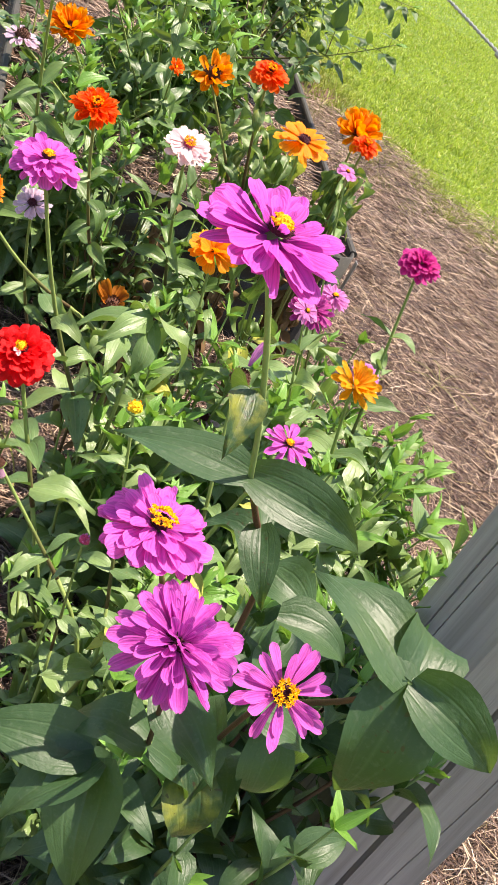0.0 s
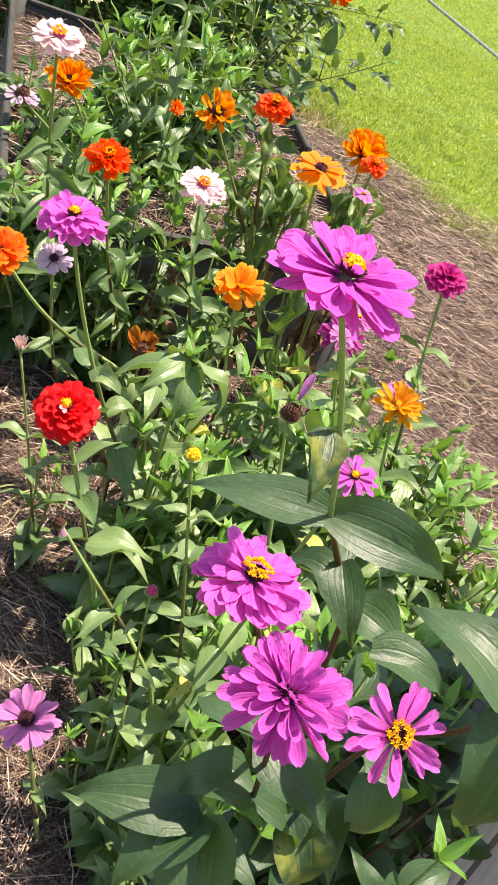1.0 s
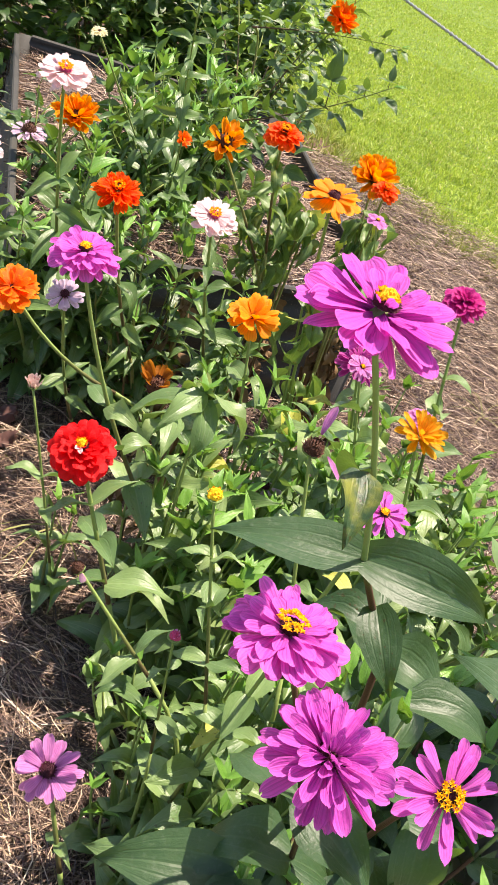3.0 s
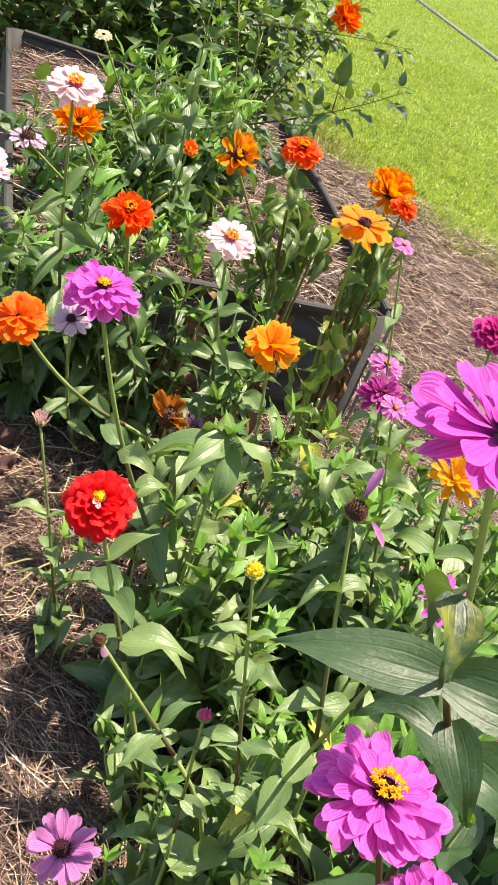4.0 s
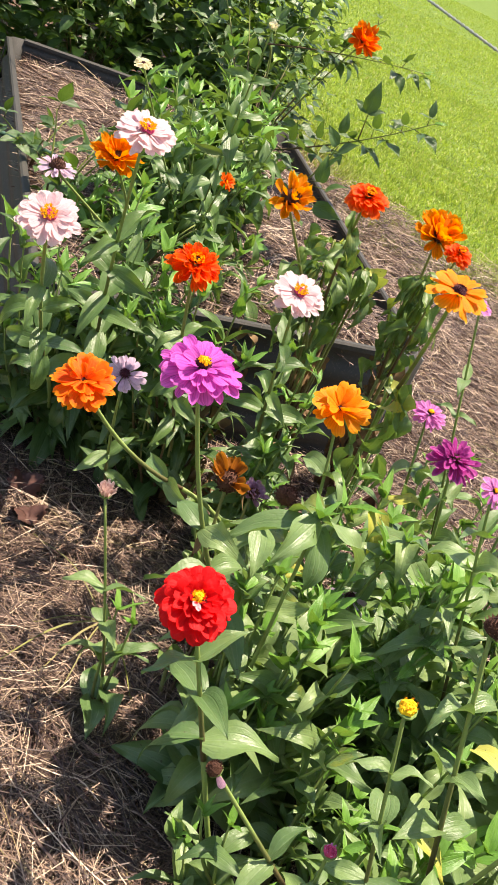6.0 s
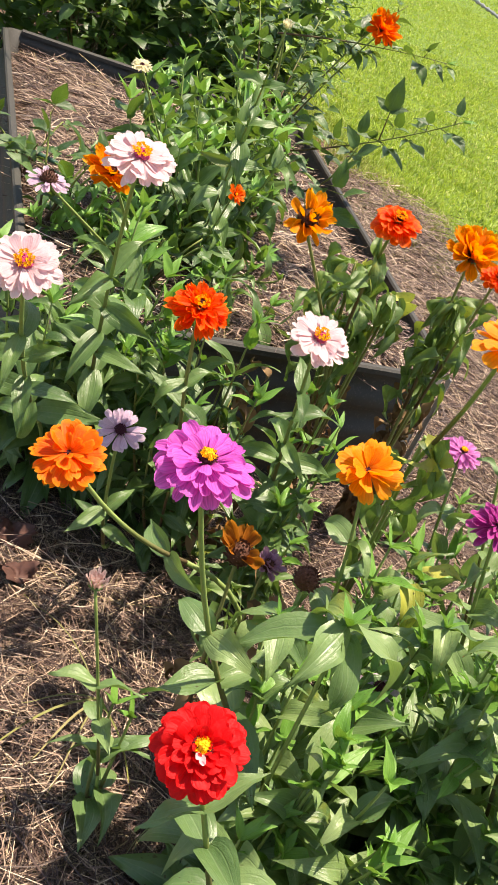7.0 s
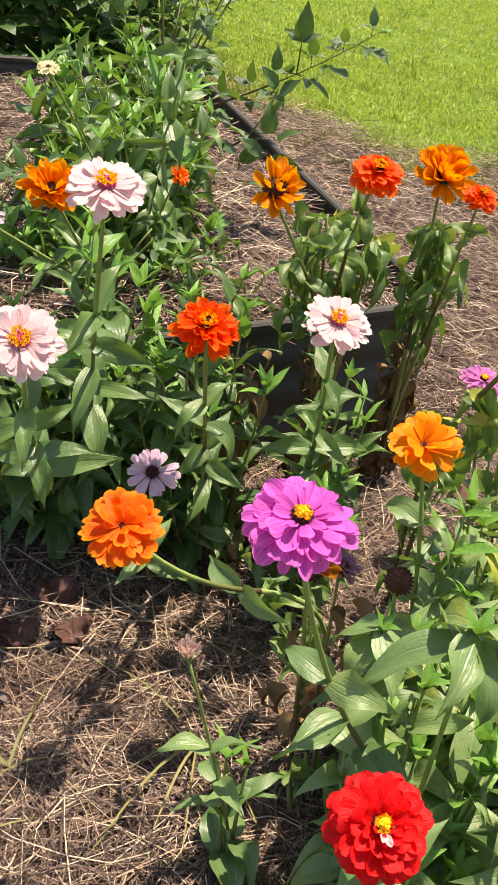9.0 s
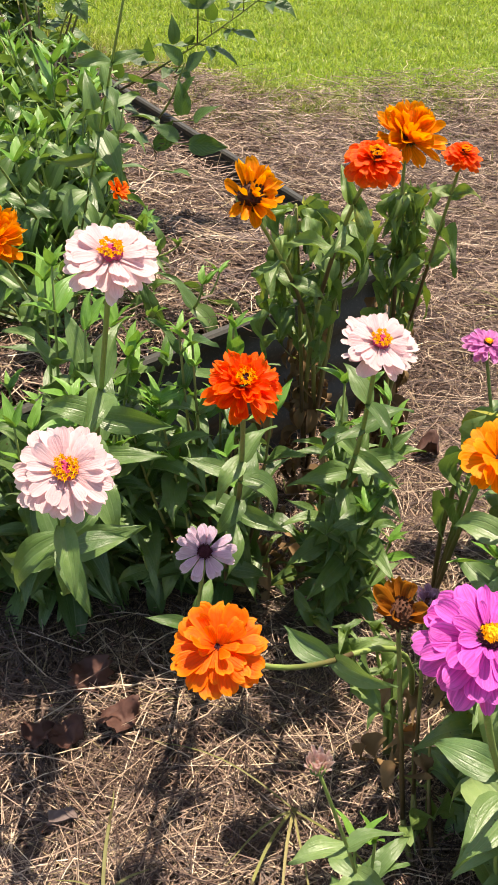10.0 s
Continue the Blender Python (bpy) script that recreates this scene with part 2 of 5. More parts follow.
def grass_material():
    k = Mat("grass")
    g = k.n.new("ShaderNodeNewGeometry").outputs["Random Per Island"]
    c = k.ramp(g, [(0.0, (0.085, 0.145, 0.018)), (0.45, (0.23, 0.36, 0.045)), (0.82, (0.41, 0.50, 0.09)), (0.93, (0.50, 0.50, 0.16)), (1.0, (0.42, 0.31, 0.19))])
    big = k.noise(0.9, 3)
    c = k.mix(k.math("MULTIPLY", big, 0.4), c, (0.34, 0.46, 0.03))
    # darker green patches, with shaded gaps between clumps painted into the blade colour
    patch = k.math("MULTIPLY", k.math("SUBTRACT", k.math("ADD", k.math("MULTIPLY", k.noise(7, 2), 0.4), k.math("MULTIPLY", k.noise(34, 2), 0.6)), 0.49), 7.0, True)
    c = k.mix(k.math("MULTIPLY", patch, 0.75), c, (0.075, 0.135, 0.022))
    # uncut, drier blades along the straw
    v = k.sep(k.coord())
    side = k.math("MINIMUM", k.math("ADD", k.math("MULTIPLY", v[0], LAWN_N.x), k.math("SUBTRACT", k.math("MULTIPLY", v[1], LAWN_N.y), LAWN_D)), k.math("ADD", k.math("MULTIPLY", v[0], LAWN_N2.x), k.math("SUBTRACT", k.math("MULTIPLY", v[1], LAWN_N2.y), LAWN_D2)))
    dry = k.math("SUBTRACT", 0.55, k.math("MULTIPLY", side, 1.6), True)
    c = k.mix(k.math("MULTIPLY", dry, 0.75), c, k.ramp(g, [(0.0, (0.09, 0.125, 0.025)), (0.6, (0.22, 0.24, 0.06)), (1.0, (0.36, 0.27, 0.15))]))
    return k.finish(c, 0.5, 0.35, 0, k.mix(0.45, k.mix(dry, (0.54, 0.70, 0.07), (0.30, 0.34, 0.06)), c), 0.40)


GRASS = grass_material()


def ground_material():
    k = Mat("garden_ground")
    v = k.sep(k.coord())
    edge = k.math("SUBTRACT", k.math("ADD", k.math("MULTIPLY", v[0], LAWN_N.x), k.math("MULTIPLY", v[1], LAWN_N.y)), LAWN_D)
    near = k.math("SUBTRACT", k.math("ADD", k.math("MULTIPLY", v[0], LAWN_N2.x), k.math("MULTIPLY", v[1], LAWN_N2.y)), LAWN_D2)
    edge = k.math("MINIMUM", edge, near)
    edge = k.math("ADD", edge, k.math("MULTIPLY", k.math("SUBTRACT", k.noise(5, 4), 0.62), 0.7))
    # past the mulched garden patch the lawn goes on all round
    wide = k.math("MAXIMUM", k.math("SUBTRACT", k.math("MULTIPLY", v[0], -1.0), 2.9), k.math("SUBTRACT", k.math("MULTIPLY", v[1], -1.0), 0.45))
    wide = k.math("MAXIMUM", wide, k.math("SUBTRACT", v[0], 1.7))
    wide = k.math("ADD", wide, k.math("MULTIPLY", k.noise(3, 4), 0.4))
    lawn = k.math("MULTIPLY", k.math("MAXIMUM", edge, wide), 4.0, True)
    n1, n2 = k.noise(3, 4), k.noise(60, 5)
    soil = k.mix(n2, (0.05, 0.03, 0.02), (0.20, 0.13, 0.09))
    soil = k.mix(k.math("MULTIPLY", n1, 0.5), soil, (0.13, 0.085, 0.06))
    green = k.mix(k.noise(25, 5), (0.055, 0.10, 0.016), (0.155, 0.235, 0.036))
    green = k.mix(k.math("MULTIPLY", k.math("SUBTRACT", k.noise(1.3, 4), 0.5), 2.5, True), green, (0.14, 0.20, 0.03))
    c = k.mix(lawn, soil, green)
    k.bump(n2, 0.8, 0.01)
    return k.finish(c, 0.9, 0.15)


def soil_material():
    k = Mat("bed_soil")
    n = k.noise(50, 5)
    c = k.mix(n, (0.04, 0.025, 0.017), (0.17, 0.11, 0.075))
    k.bump(n, 0.8, 0.008)
    return k.finish(c, 0.95, 0.1)


def metal_material():
    k = Mat("dark_coated_steel")
    n = k.noise(14, 4)
    d = k.noise(180, 3)
    c = k.mix(n, (0.040, 0.040, 0.034), (0.068, 0.067, 0.058))
    dust = k.math("MULTIPLY", k.math("GREATER_THAN", d, 0.6), 0.25)
    c = k.mix(dust, c, (0.14, 0.12, 0.10))
    k.bump(d, 0.1, 0.0008)
    return k.finish(c, k.math("ADD", 0.5, k.math("MULTIPLY", n, 0.2)), 0.16)


def bright_metal():
    k = Mat("bright_steel")
    n = k.noise(60, 4)
    c = k.mix(n, (0.30, 0.31, 0.30), (0.48, 0.48, 0.46))
    return k.finish(c, 0.42, 0.5, 0.6)


def wood_material():
    k = Mat("weathered_wood")
    p = k.coord()
    long = k.noise(1.0, 5, k.stretch(p, (70, 70, 3.2)))
    fine = k.noise(1.0, 4, k.stretch(p, (420, 420, 14)))
    blot = k.noise(7, 3)
    c = k.ramp(long, [(0.25, (0.17, 0.155, 0.138)), (0.5, (0.33, 0.305, 0.275)), (0.75, (0.43, 0.40, 0.36))])
    c = k.mix(k.math("MULTIPLY", fine, 0.5), c, (0.27, 0.25, 0.23))
    c = k.mix(k.math("MULTIPLY", blot, 0.35), c, (0.33, 0.305, 0.28))
    k.bump(k.math("ADD", long, k.math("MULTIPLY", fine, 0.5)), 0.5, 0.003)
    return k.finish(c, 0.85, 0.2)


GROUND, SOIL, STEEL, BRIGHT, WOOD = ground_material(), soil_material(), metal_material(), bright_metal(), wood_material()


V = Vector


# ---------------------------------------------------------------- mesh helpers
def mesh_of(name, verts, faces, material, uvs=None, smooth=True):
    me = bpy.data.meshes.new(name)
    me.from_pydata([tuple(v) for v in verts], [], faces)
    if material:
        me.materials.append(material)
    if uvs is not None:
        layer = me.uv_layers.new(name="UVMap")
        idx = np.empty(len(me.loops), dtype=np.int32)
        me.loops.foreach_get("vertex_index", idx)
        layer.data.foreach_set("uv", np.asarray(uvs, dtype=np.float32)[idx].ravel())
    if smooth:
        me.polygons.foreach_set("use_smooth", [True] * len(me.polygons))
    me.update()
    return me


def child(name, me, parent, m, label="", material=None):
    """A part under its thing, at the pose m in the parent's own space."""
    ob = new(name, me)
    ob.parent = parent
    ob.matrix_basis = m
    if material:
        ob.material_slots[0].link = "OBJECT"
        ob.material_slots[0].material = material
    return tagged(ob, label)


def tube(points, radii, sides=6):
    """Points, faces and uvs of a round rod along a line."""
    points = [Vector(p) for p in points]
    verts, faces, uvs = [], [], []
    ref = Vector((0.3, 0.9, 0.2)).normalized()
    for i, p in enumerate(points):
        d = (points[min(i + 1, len(points) - 1)] - points[max(i - 1, 0)]).normalized()
        a = d.cross(ref)
        if a.length < 0.05:
            a = d.cross(Vector((1, 0, 0)))
        a.normalize()
        b = d.cross(a)
        for s in range(sides):
            w = 2 * math.pi * s / sides
            verts.append(p + (a * math.cos(w) + b * math.sin(w)) * radii[i])
            uvs.append((s / sides, i / max(1, len(points) - 1)))
    for i in range(len(points) - 1):
        for s in range(sides):
            t = (s + 1) % sides
            faces.append((i * sides + s, i * sides + t, (i + 1) * sides + t, (i + 1) * sides + s))
    faces.append(tuple(range(sides - 1, -1, -1)))
    faces.append(tuple(range((len(points) - 1) * sides, len(points) * sides)))
    return verts, faces, uvs


def merge(pieces):
    verts, faces, uvs = [], [], []
    for v, f, u in pieces:
        k = len(verts)
        verts += v
        uvs += u
        faces += [tuple(i + k for i in q) for q in f]
    return verts, faces, uvs


def curve_points(a, b, bend, steps):
    """A gently bent line from a to b."""
    a, b, bend = Vector(a), Vector(b), Vector(bend)
    out = []
    for i in range(steps + 1):
        t = i / steps
        out.append(a * (1 - t) ** 2 + (a.lerp(b, 0.5) + bend) * 2 * t * (1 - t) + b * t * t)
    return out


def leaf_shape(length, width, droop, fold, wave, seed, tooth=0.0, rows=9, cols=7, stalk=0.0):
    """A leaf along +y with its face up: pointed, folded on the midrib, drooping and wavy."""
    rnd = random.Random(seed)
    ph, ph2, tw = rnd.uniform(0, 6), rnd.uniform(0, 6), rnd.uniform(-0.8, 0.8)
    verts, faces, uvs = [], [], []
    for i in range(rows):
        t = i / (rows - 1)
        w = width * 0.5 * (math.sin(math.pi * min(1, (t * 0.93 + 0.07)) ** 0.66) ** 1.05) if t < 1 else 0.0
        if i == 0:
            w = width * 0.26
        ang = -droop * t * t
        y = length * (math.sin(ang) / ang * t if abs(ang) > 1e-4 else t)
        z0 = length * t * 0.5 * ang + 0.02 * length * math.sin(3 * t)
        y *= 1 - 0.12 * droop * t
        for j in range(cols):
            u = 2 * j / (cols - 1) - 1
            edge = 1 + (tooth * (1 if i % 2 else -1) if abs(u) > 0.99 else 0)
            x = u * w * edge
            z = z0 + abs(u) * w * fold + wave * length * u * abs(u) * math.sin(7 * t + ph + (2 if u > 0 else 0)) * 0.5
            z += math.sin(tw * t) * x + 0.012 * length * math.sin(9 * t + 4 * u + ph2)
            verts.append((x, y + stalk, z))
            uvs.append((0.5 + u / 2, t))
    for i in range(rows - 1):
        for j in range(cols - 1):
            k = i * cols + j
            faces.append((k, k + 1, k + cols + 1, k + cols))
    return verts, faces, uvs


def leaf_meshes(kind, material, n, ratio, droops, fold, wave, tooth=0.0):
    rnd = random.Random(kind)
    out = []
    for i in range(n):
        v, f, u = leaf_shape(1.0, rnd.uniform(*ratio), rnd.uniform(*droops), rnd.uniform(*fold), rnd.uniform(0.02, wave), f"{kind}{i}", tooth)
        out.append(mesh_of(kind, v, f, material, u))
    return out


LEAVES = leaf_meshes("leaf", LEAF, 18, (0.33, 0.50), (0.0, 1.6), (0.1, 0.75), 0.24)
LEAVES_DEEP_SHADED = leaf_meshes("deep_leaf", LEAF_DEEP_SHADED, 18, (0.26, 0.40), (0.0, 1.6), (0.15, 0.8), 0.24)
LEAVES_BROAD = leaf_meshes("broad_leaf", LEAF_BROAD_SHADED, 14, (0.44, 0.58), (0.2, 1.3), (0.1, 0.6), 0.26)
LEAVES_PALE = leaf_meshes("pale_leaf", LEAF_PALE, 9, (0.33, 0.50), (0.0, 1.5), (0.1, 0.7), 0.24) + LEAVES[:9]
LEAVES_NECK = leaf_meshes("neck_leaf", LEAF_BROAD_SHADED, 6, (0.33, 0.40), (0.2, 0.9), (0.2, 0.6), 0.14)
LEAVES_DRY = leaf_meshes("withered_leaf", WITHERED, 8, (0.22, 0.42), (0.6, 2.2), (0.5, 1.5), 0.5)
LEAVES_SMALL = leaf_meshes("young_leaf", LEAF_YOUNG, 6, (0.26, 0.36), (-0.1, 0.6), (0.2, 0.6), 0.06)
LEAVES_LIMP = leaf_meshes("limp_leaf", LEAF_TIRED, 16, (0.24, 0.40), (0.3, 1.6), (0.4, 1.5), 0.5)
LEAVES_BERRY = leaf_meshes("berry_leaf", LEAF_BERRY, 6, (0.44, 0.56), (0.0, 0.45), (0.1, 0.4), 0.07, 0.035)


def petal_shape(width, cup, droop, notch, seed, cols=5, ragged=0.0):
    """A petal of length 1 along +y, its face up, with a rounded and slightly notched end."""
    rnd = random.Random(seed)
    ph = rnd.uniform(0, 6)
    steps = (0.0, 0.2, 0.42, 0.62, 0.77, 0.87, 0.94, 0.985)
    verts, faces, uvs = [], [], []
    lobe = [rnd.uniform(-1, 1) for _ in range(cols)]
    for i, t in enumerate(steps):
        w = width * 0.5 * (0.24 + 0.76 * math.sin(min(1.0, t * 1.15) * math.pi * 0.5) ** 1.1)
        if t > 0.72:
            w *= math.sqrt(max(0.04, 1 - ((t - 0.72) / 0.275) ** 2.4))
        for j in range(cols):
            u = 2 * j / (cols - 1) - 1
            late = max(0.0, (t - 0.77) / 0.215)
            y = t - late * (notch * (1 - abs(u)) - ragged * 0.07 * lobe[j])
            z = cup * w * (u * u - 0.35) + droop * t * t + 0.05 * math.sin(4 * t + ph) * u + (0.020 if j % 2 else -0.012) * math.sin(3.1 * min(t * 1.1, 1))
            verts.append((u * w, y, z))
            uvs.append((0.5 + u / 2, t))
    for i in range(len(steps) - 1):
        for j in range(cols - 1):
            k = i * cols + j
            faces.append((k, k + 1, k + cols + 1, k + cols))
    return verts, faces, uvs


def petal_meshes(kind, n, width, cup, droop, notch, ragged=0.0):
    rnd = random.Random(kind)
    out = []
    for i in range(n):
        v, f, u = petal_shape(rnd.uniform(*width), rnd.uniform(*cup), rnd.uniform(*droop), rnd.uniform(0, notch), f"{kind}{i}", ragged=ragged)
        out.append(mesh_of("petal", v, f, PETAL["violet"], u))
    return out


PETALS = {
    "broad": petal_meshes("broad", 8, (0.45, 0.58), (-0.3, 0.7), (-0.24, 0.05), 0.05, 0.3),
    "strap": petal_meshes("strap", 8, (0.27, 0.37), (-0.1, 0.8), (-0.2, 0.06), 0.05, 0.3),
    "ragged": petal_meshes("ragged", 8, (0.36, 0.50), (0.1, 1.0), (-0.3, 0.15), 0.10, 1.6),
}

PETALS["plane"] = petal_meshes("plane", 8, (0.36, 0.46), (-0.1, 0.35), (-0.10, 0.03), 0.06, 0.35)
PETALS["wide"] = petal_meshes("wide", 8, (0.50, 0.62), (-0.3, 0.5), (-0.2, 0.1), 0.08, 0.9)
PETALS["petite"] = petal_meshes("petite", 6, (0.29, 0.36), (0.0, 0.5), (-0.12, 0.04), 0.10, 0.3)
PETALS["mixed"] = PETALS["broad"][:6] + PETALS["strap"][:2]


def dome(radius, height, rows, cols, rough, seed):
    rnd = random.Random(seed)
    verts, faces, uvs = [(0, 0, height)], [], [(0.5, 1)]
    for i in range(1, rows + 1):
        a = math.pi / 2 * i / rows
        for j in range(cols):
            b = 2 * math.pi * (j + 0.5 * (i % 2)) / cols
            r = 1 + rnd.uniform(-rough, rough)
            verts.append((math.sin(a) * math.cos(b) * radius * r, math.sin(a) * math.sin(b) * radius * r, math.cos(a) * height * r))
            uvs.append((j / cols, 1 - i / rows))
    for j in range(cols):
        faces.append((0, 1 + j, 1 + (j + 1) % cols))
    for i in range(rows - 1):
        for j in range(cols):
            a, b = 1 + i * cols + j, 1 + i * cols + (j + 1) % cols
            faces.append((a, a + cols, b + cols, b))
    faces.append(tuple(1 + (rows - 1) * cols + j for j in range(cols - 1, -1, -1)))
    return verts, faces, uvs


def cone_mesh(name, material, seed, tall=1.0, rough=0.10):
    v, f, u = dome(1, tall, 6, 18, rough, seed)
    return mesh_of(name, v, f, material, u, smooth=False)


def seed_cone(name, material, seed, tall):
    """A dome of narrow pointed scales in spiral rows."""
    rnd = random.Random(seed)
    pieces = [dome(0.86, tall * 0.9, 5, 12, 0.05, seed)]
    for i in range(90):
        t = (i + 0.5) / 90
        e, a = math.acos(1 - t) if t < 1 else math.pi / 2, i * 2.39996
        n = Vector((math.sin(e) * math.cos(a), math.sin(e) * math.sin(a), math.cos(e)))
        at = Vector((n.x * 0.84, n.y * 0.84, n.z * 0.88 * tall))
        side = n.cross(Vector((0, 0, 1))).normalized() * 0.085
        up = side.cross(n).normalized() * 0.13
        if up.z < 0:
            up = -up
        out = n * rnd.uniform(0.14, 0.26) + up * rnd.uniform(0.2, 0.9)
        v = [at - side, at + side - up * 0.4, at + side * 0.6 + out, at - side * 0.6 + out, at - up * 0.6]
        pieces.append((v, [(0, 4, 1), (0, 1, 2, 3), (1, 4, 0)], [(0.5, 0.5)] * 5))
    v, f, u = merge(pieces)
    return mesh_of(name, v, f, material, u, smooth=False)


CONES = {"dark": seed_cone("disc", DISC_DARK, "a", 0.7), "brown": seed_cone("disc", DISC_BROWN, "b", 1.1), "yellow": cone_mesh("disc", FLORET, "c", 0.9, 0.16), "pink": cone_mesh("disc", DISC_PINK, "d", 0.9, 0.2)}
CONES["small"], CONES["brownish"] = CONES["dark"], CONES["brown"]


def calyx_mesh():
    prof = [(0.10, -0.55), (0.62, -0.42), (1.0, -0.12), (1.02, 0.06), (0.8, 0.1)]
    verts, faces, n = [], [], 10
    for r, z in prof:
        for j in range(n):
            b = 2 * math.pi * j / n
            k = r * (1 + 0.06 * (j % 2))
            verts.append((k * math.cos(b), k * math.sin(b), z))
    for i in range(len(prof) - 1):
        for j in range(n):
            faces.append((i * n + j, i * n + (j + 1) % n, (i + 1) * n + (j + 1) % n, (i + 1) * n + j))
    faces.append(tuple(range(n - 1, -1, -1)))
    faces.append(tuple((len(prof) - 1) * n + j for j in range(n)))
    return mesh_of("flower_head", verts, faces, CALYX)


CALYX_MESH = calyx_mesh()


def floret_ring():
    """A ring of tiny five-pointed yellow florets round the disc."""
    rnd = random.Random("floret")
    pieces = []
    for i in range(26):
        a = 2 * math.pi * i / 13 + rnd.uniform(-0.2, 0.2)
        r = rnd.uniform(0.72, 1.02) if i < 15 else rnd.uniform(0.38, 0.7)
        c = Vector((r * math.cos(a), r * math.sin(a), rnd.uniform(0.4, 0.65) + 0.25 * (1 - r)))
        v, f, u = [c - Vector((0, 0, 0.14))], [], [(0.5, 0.5)]
        for k in range(10):
            b = 2 * math.pi * k / 10 + a
            q = 0.30 if k % 2 == 0 else 0.12
            v.append(c + Vector((q * math.cos(b), q * math.sin(b), 0.07 * (k % 2) + rnd.uniform(-0.05, 0.05))))
            u.append((0.5, 0.5))
        f = [(0, 1 + k, 1 + (k + 1) % 10) for k in range(10)]
        pieces.append((v, f, u))
    v, f, u = merge(pieces)
    return mesh_of("floret_ring", v, f, FLORET, u, smooth=False)


FLORET_MESH = floret_ring()


def facing(normal, spin=0.0):
    """A turn whose z axis is the normal."""
    return Vector(normal).normalized().to_track_quat("Z", "Y").to_matrix().to_4x4() @ Matrix.Rotation(spin, 4, "Z")


# layers: petals, radius at the base, length, lift in degrees
LAYERS = {
    "double": [(16, 0.20, 0.82, -5), (15, 0.18, 0.76, 5), (14, 0.16, 0.66, 16), (11, 0.12, 0.48, 32)],
    "full": [(15, 0.20, 0.82, -10), (15, 0.18, 0.76, 4), (14, 0.16, 0.66, 18), (12, 0.13, 0.54, 34), (10, 0.10, 0.42, 52), (7, 0.06, 0.30, 68)],
    "semi": [(11, 0.20, 0.84, -2), (10, 0.17, 0.66, 12)],
    "single": [(14, 0.24, 0.80, 1), (7, 0.22, 0.70, 8)],
    "flat": [(17, 0.20, 0.84, -5), (16, 0.18, 0.77, 3), (14, 0.16, 0.62, 12)],
    "upright": [(9, 0.20, 0.84, 30), (9, 0.16, 0.78, 48), (6, 0.12, 0.6, 62)],
    "shaggy": [(13, 0.14, 0.84, 12), (13, 0.12, 0.90, 36), (11, 0.08, 0.74, 58)],
    "open": [(18, 0.20, 0.86, 0), (16, 0.18, 0.82, 10), (11, 0.15, 0.60, 24), (7, 0.08, 0.32, 50)],
    "daisy": [(12, 0.24, 0.78, 2), (10, 0.22, 0.66, 11)],
    "ruffle": [(10, 0.15, 0.86, 3), (9, 0.13, 0.82, 22), (8, 0.10, 0.66, 42)],
    "wavy": [(13, 0.16, 0.86, -10), (12, 0.14, 0.80, 8), (11, 0.12, 0.66, 26), (8, 0.08, 0.42, 50)],
    "faded": [(7, 0.20, 0.8, -28), (4, 0.2, 0.62, -40)],
    "bud": [(12, 0.50, 0.80, 74), (10, 0.34, 0.84, 80), (7, 0.15, 0.84, 86)],
    "closed": [(8, 0.50, 0.55, 82)],
}


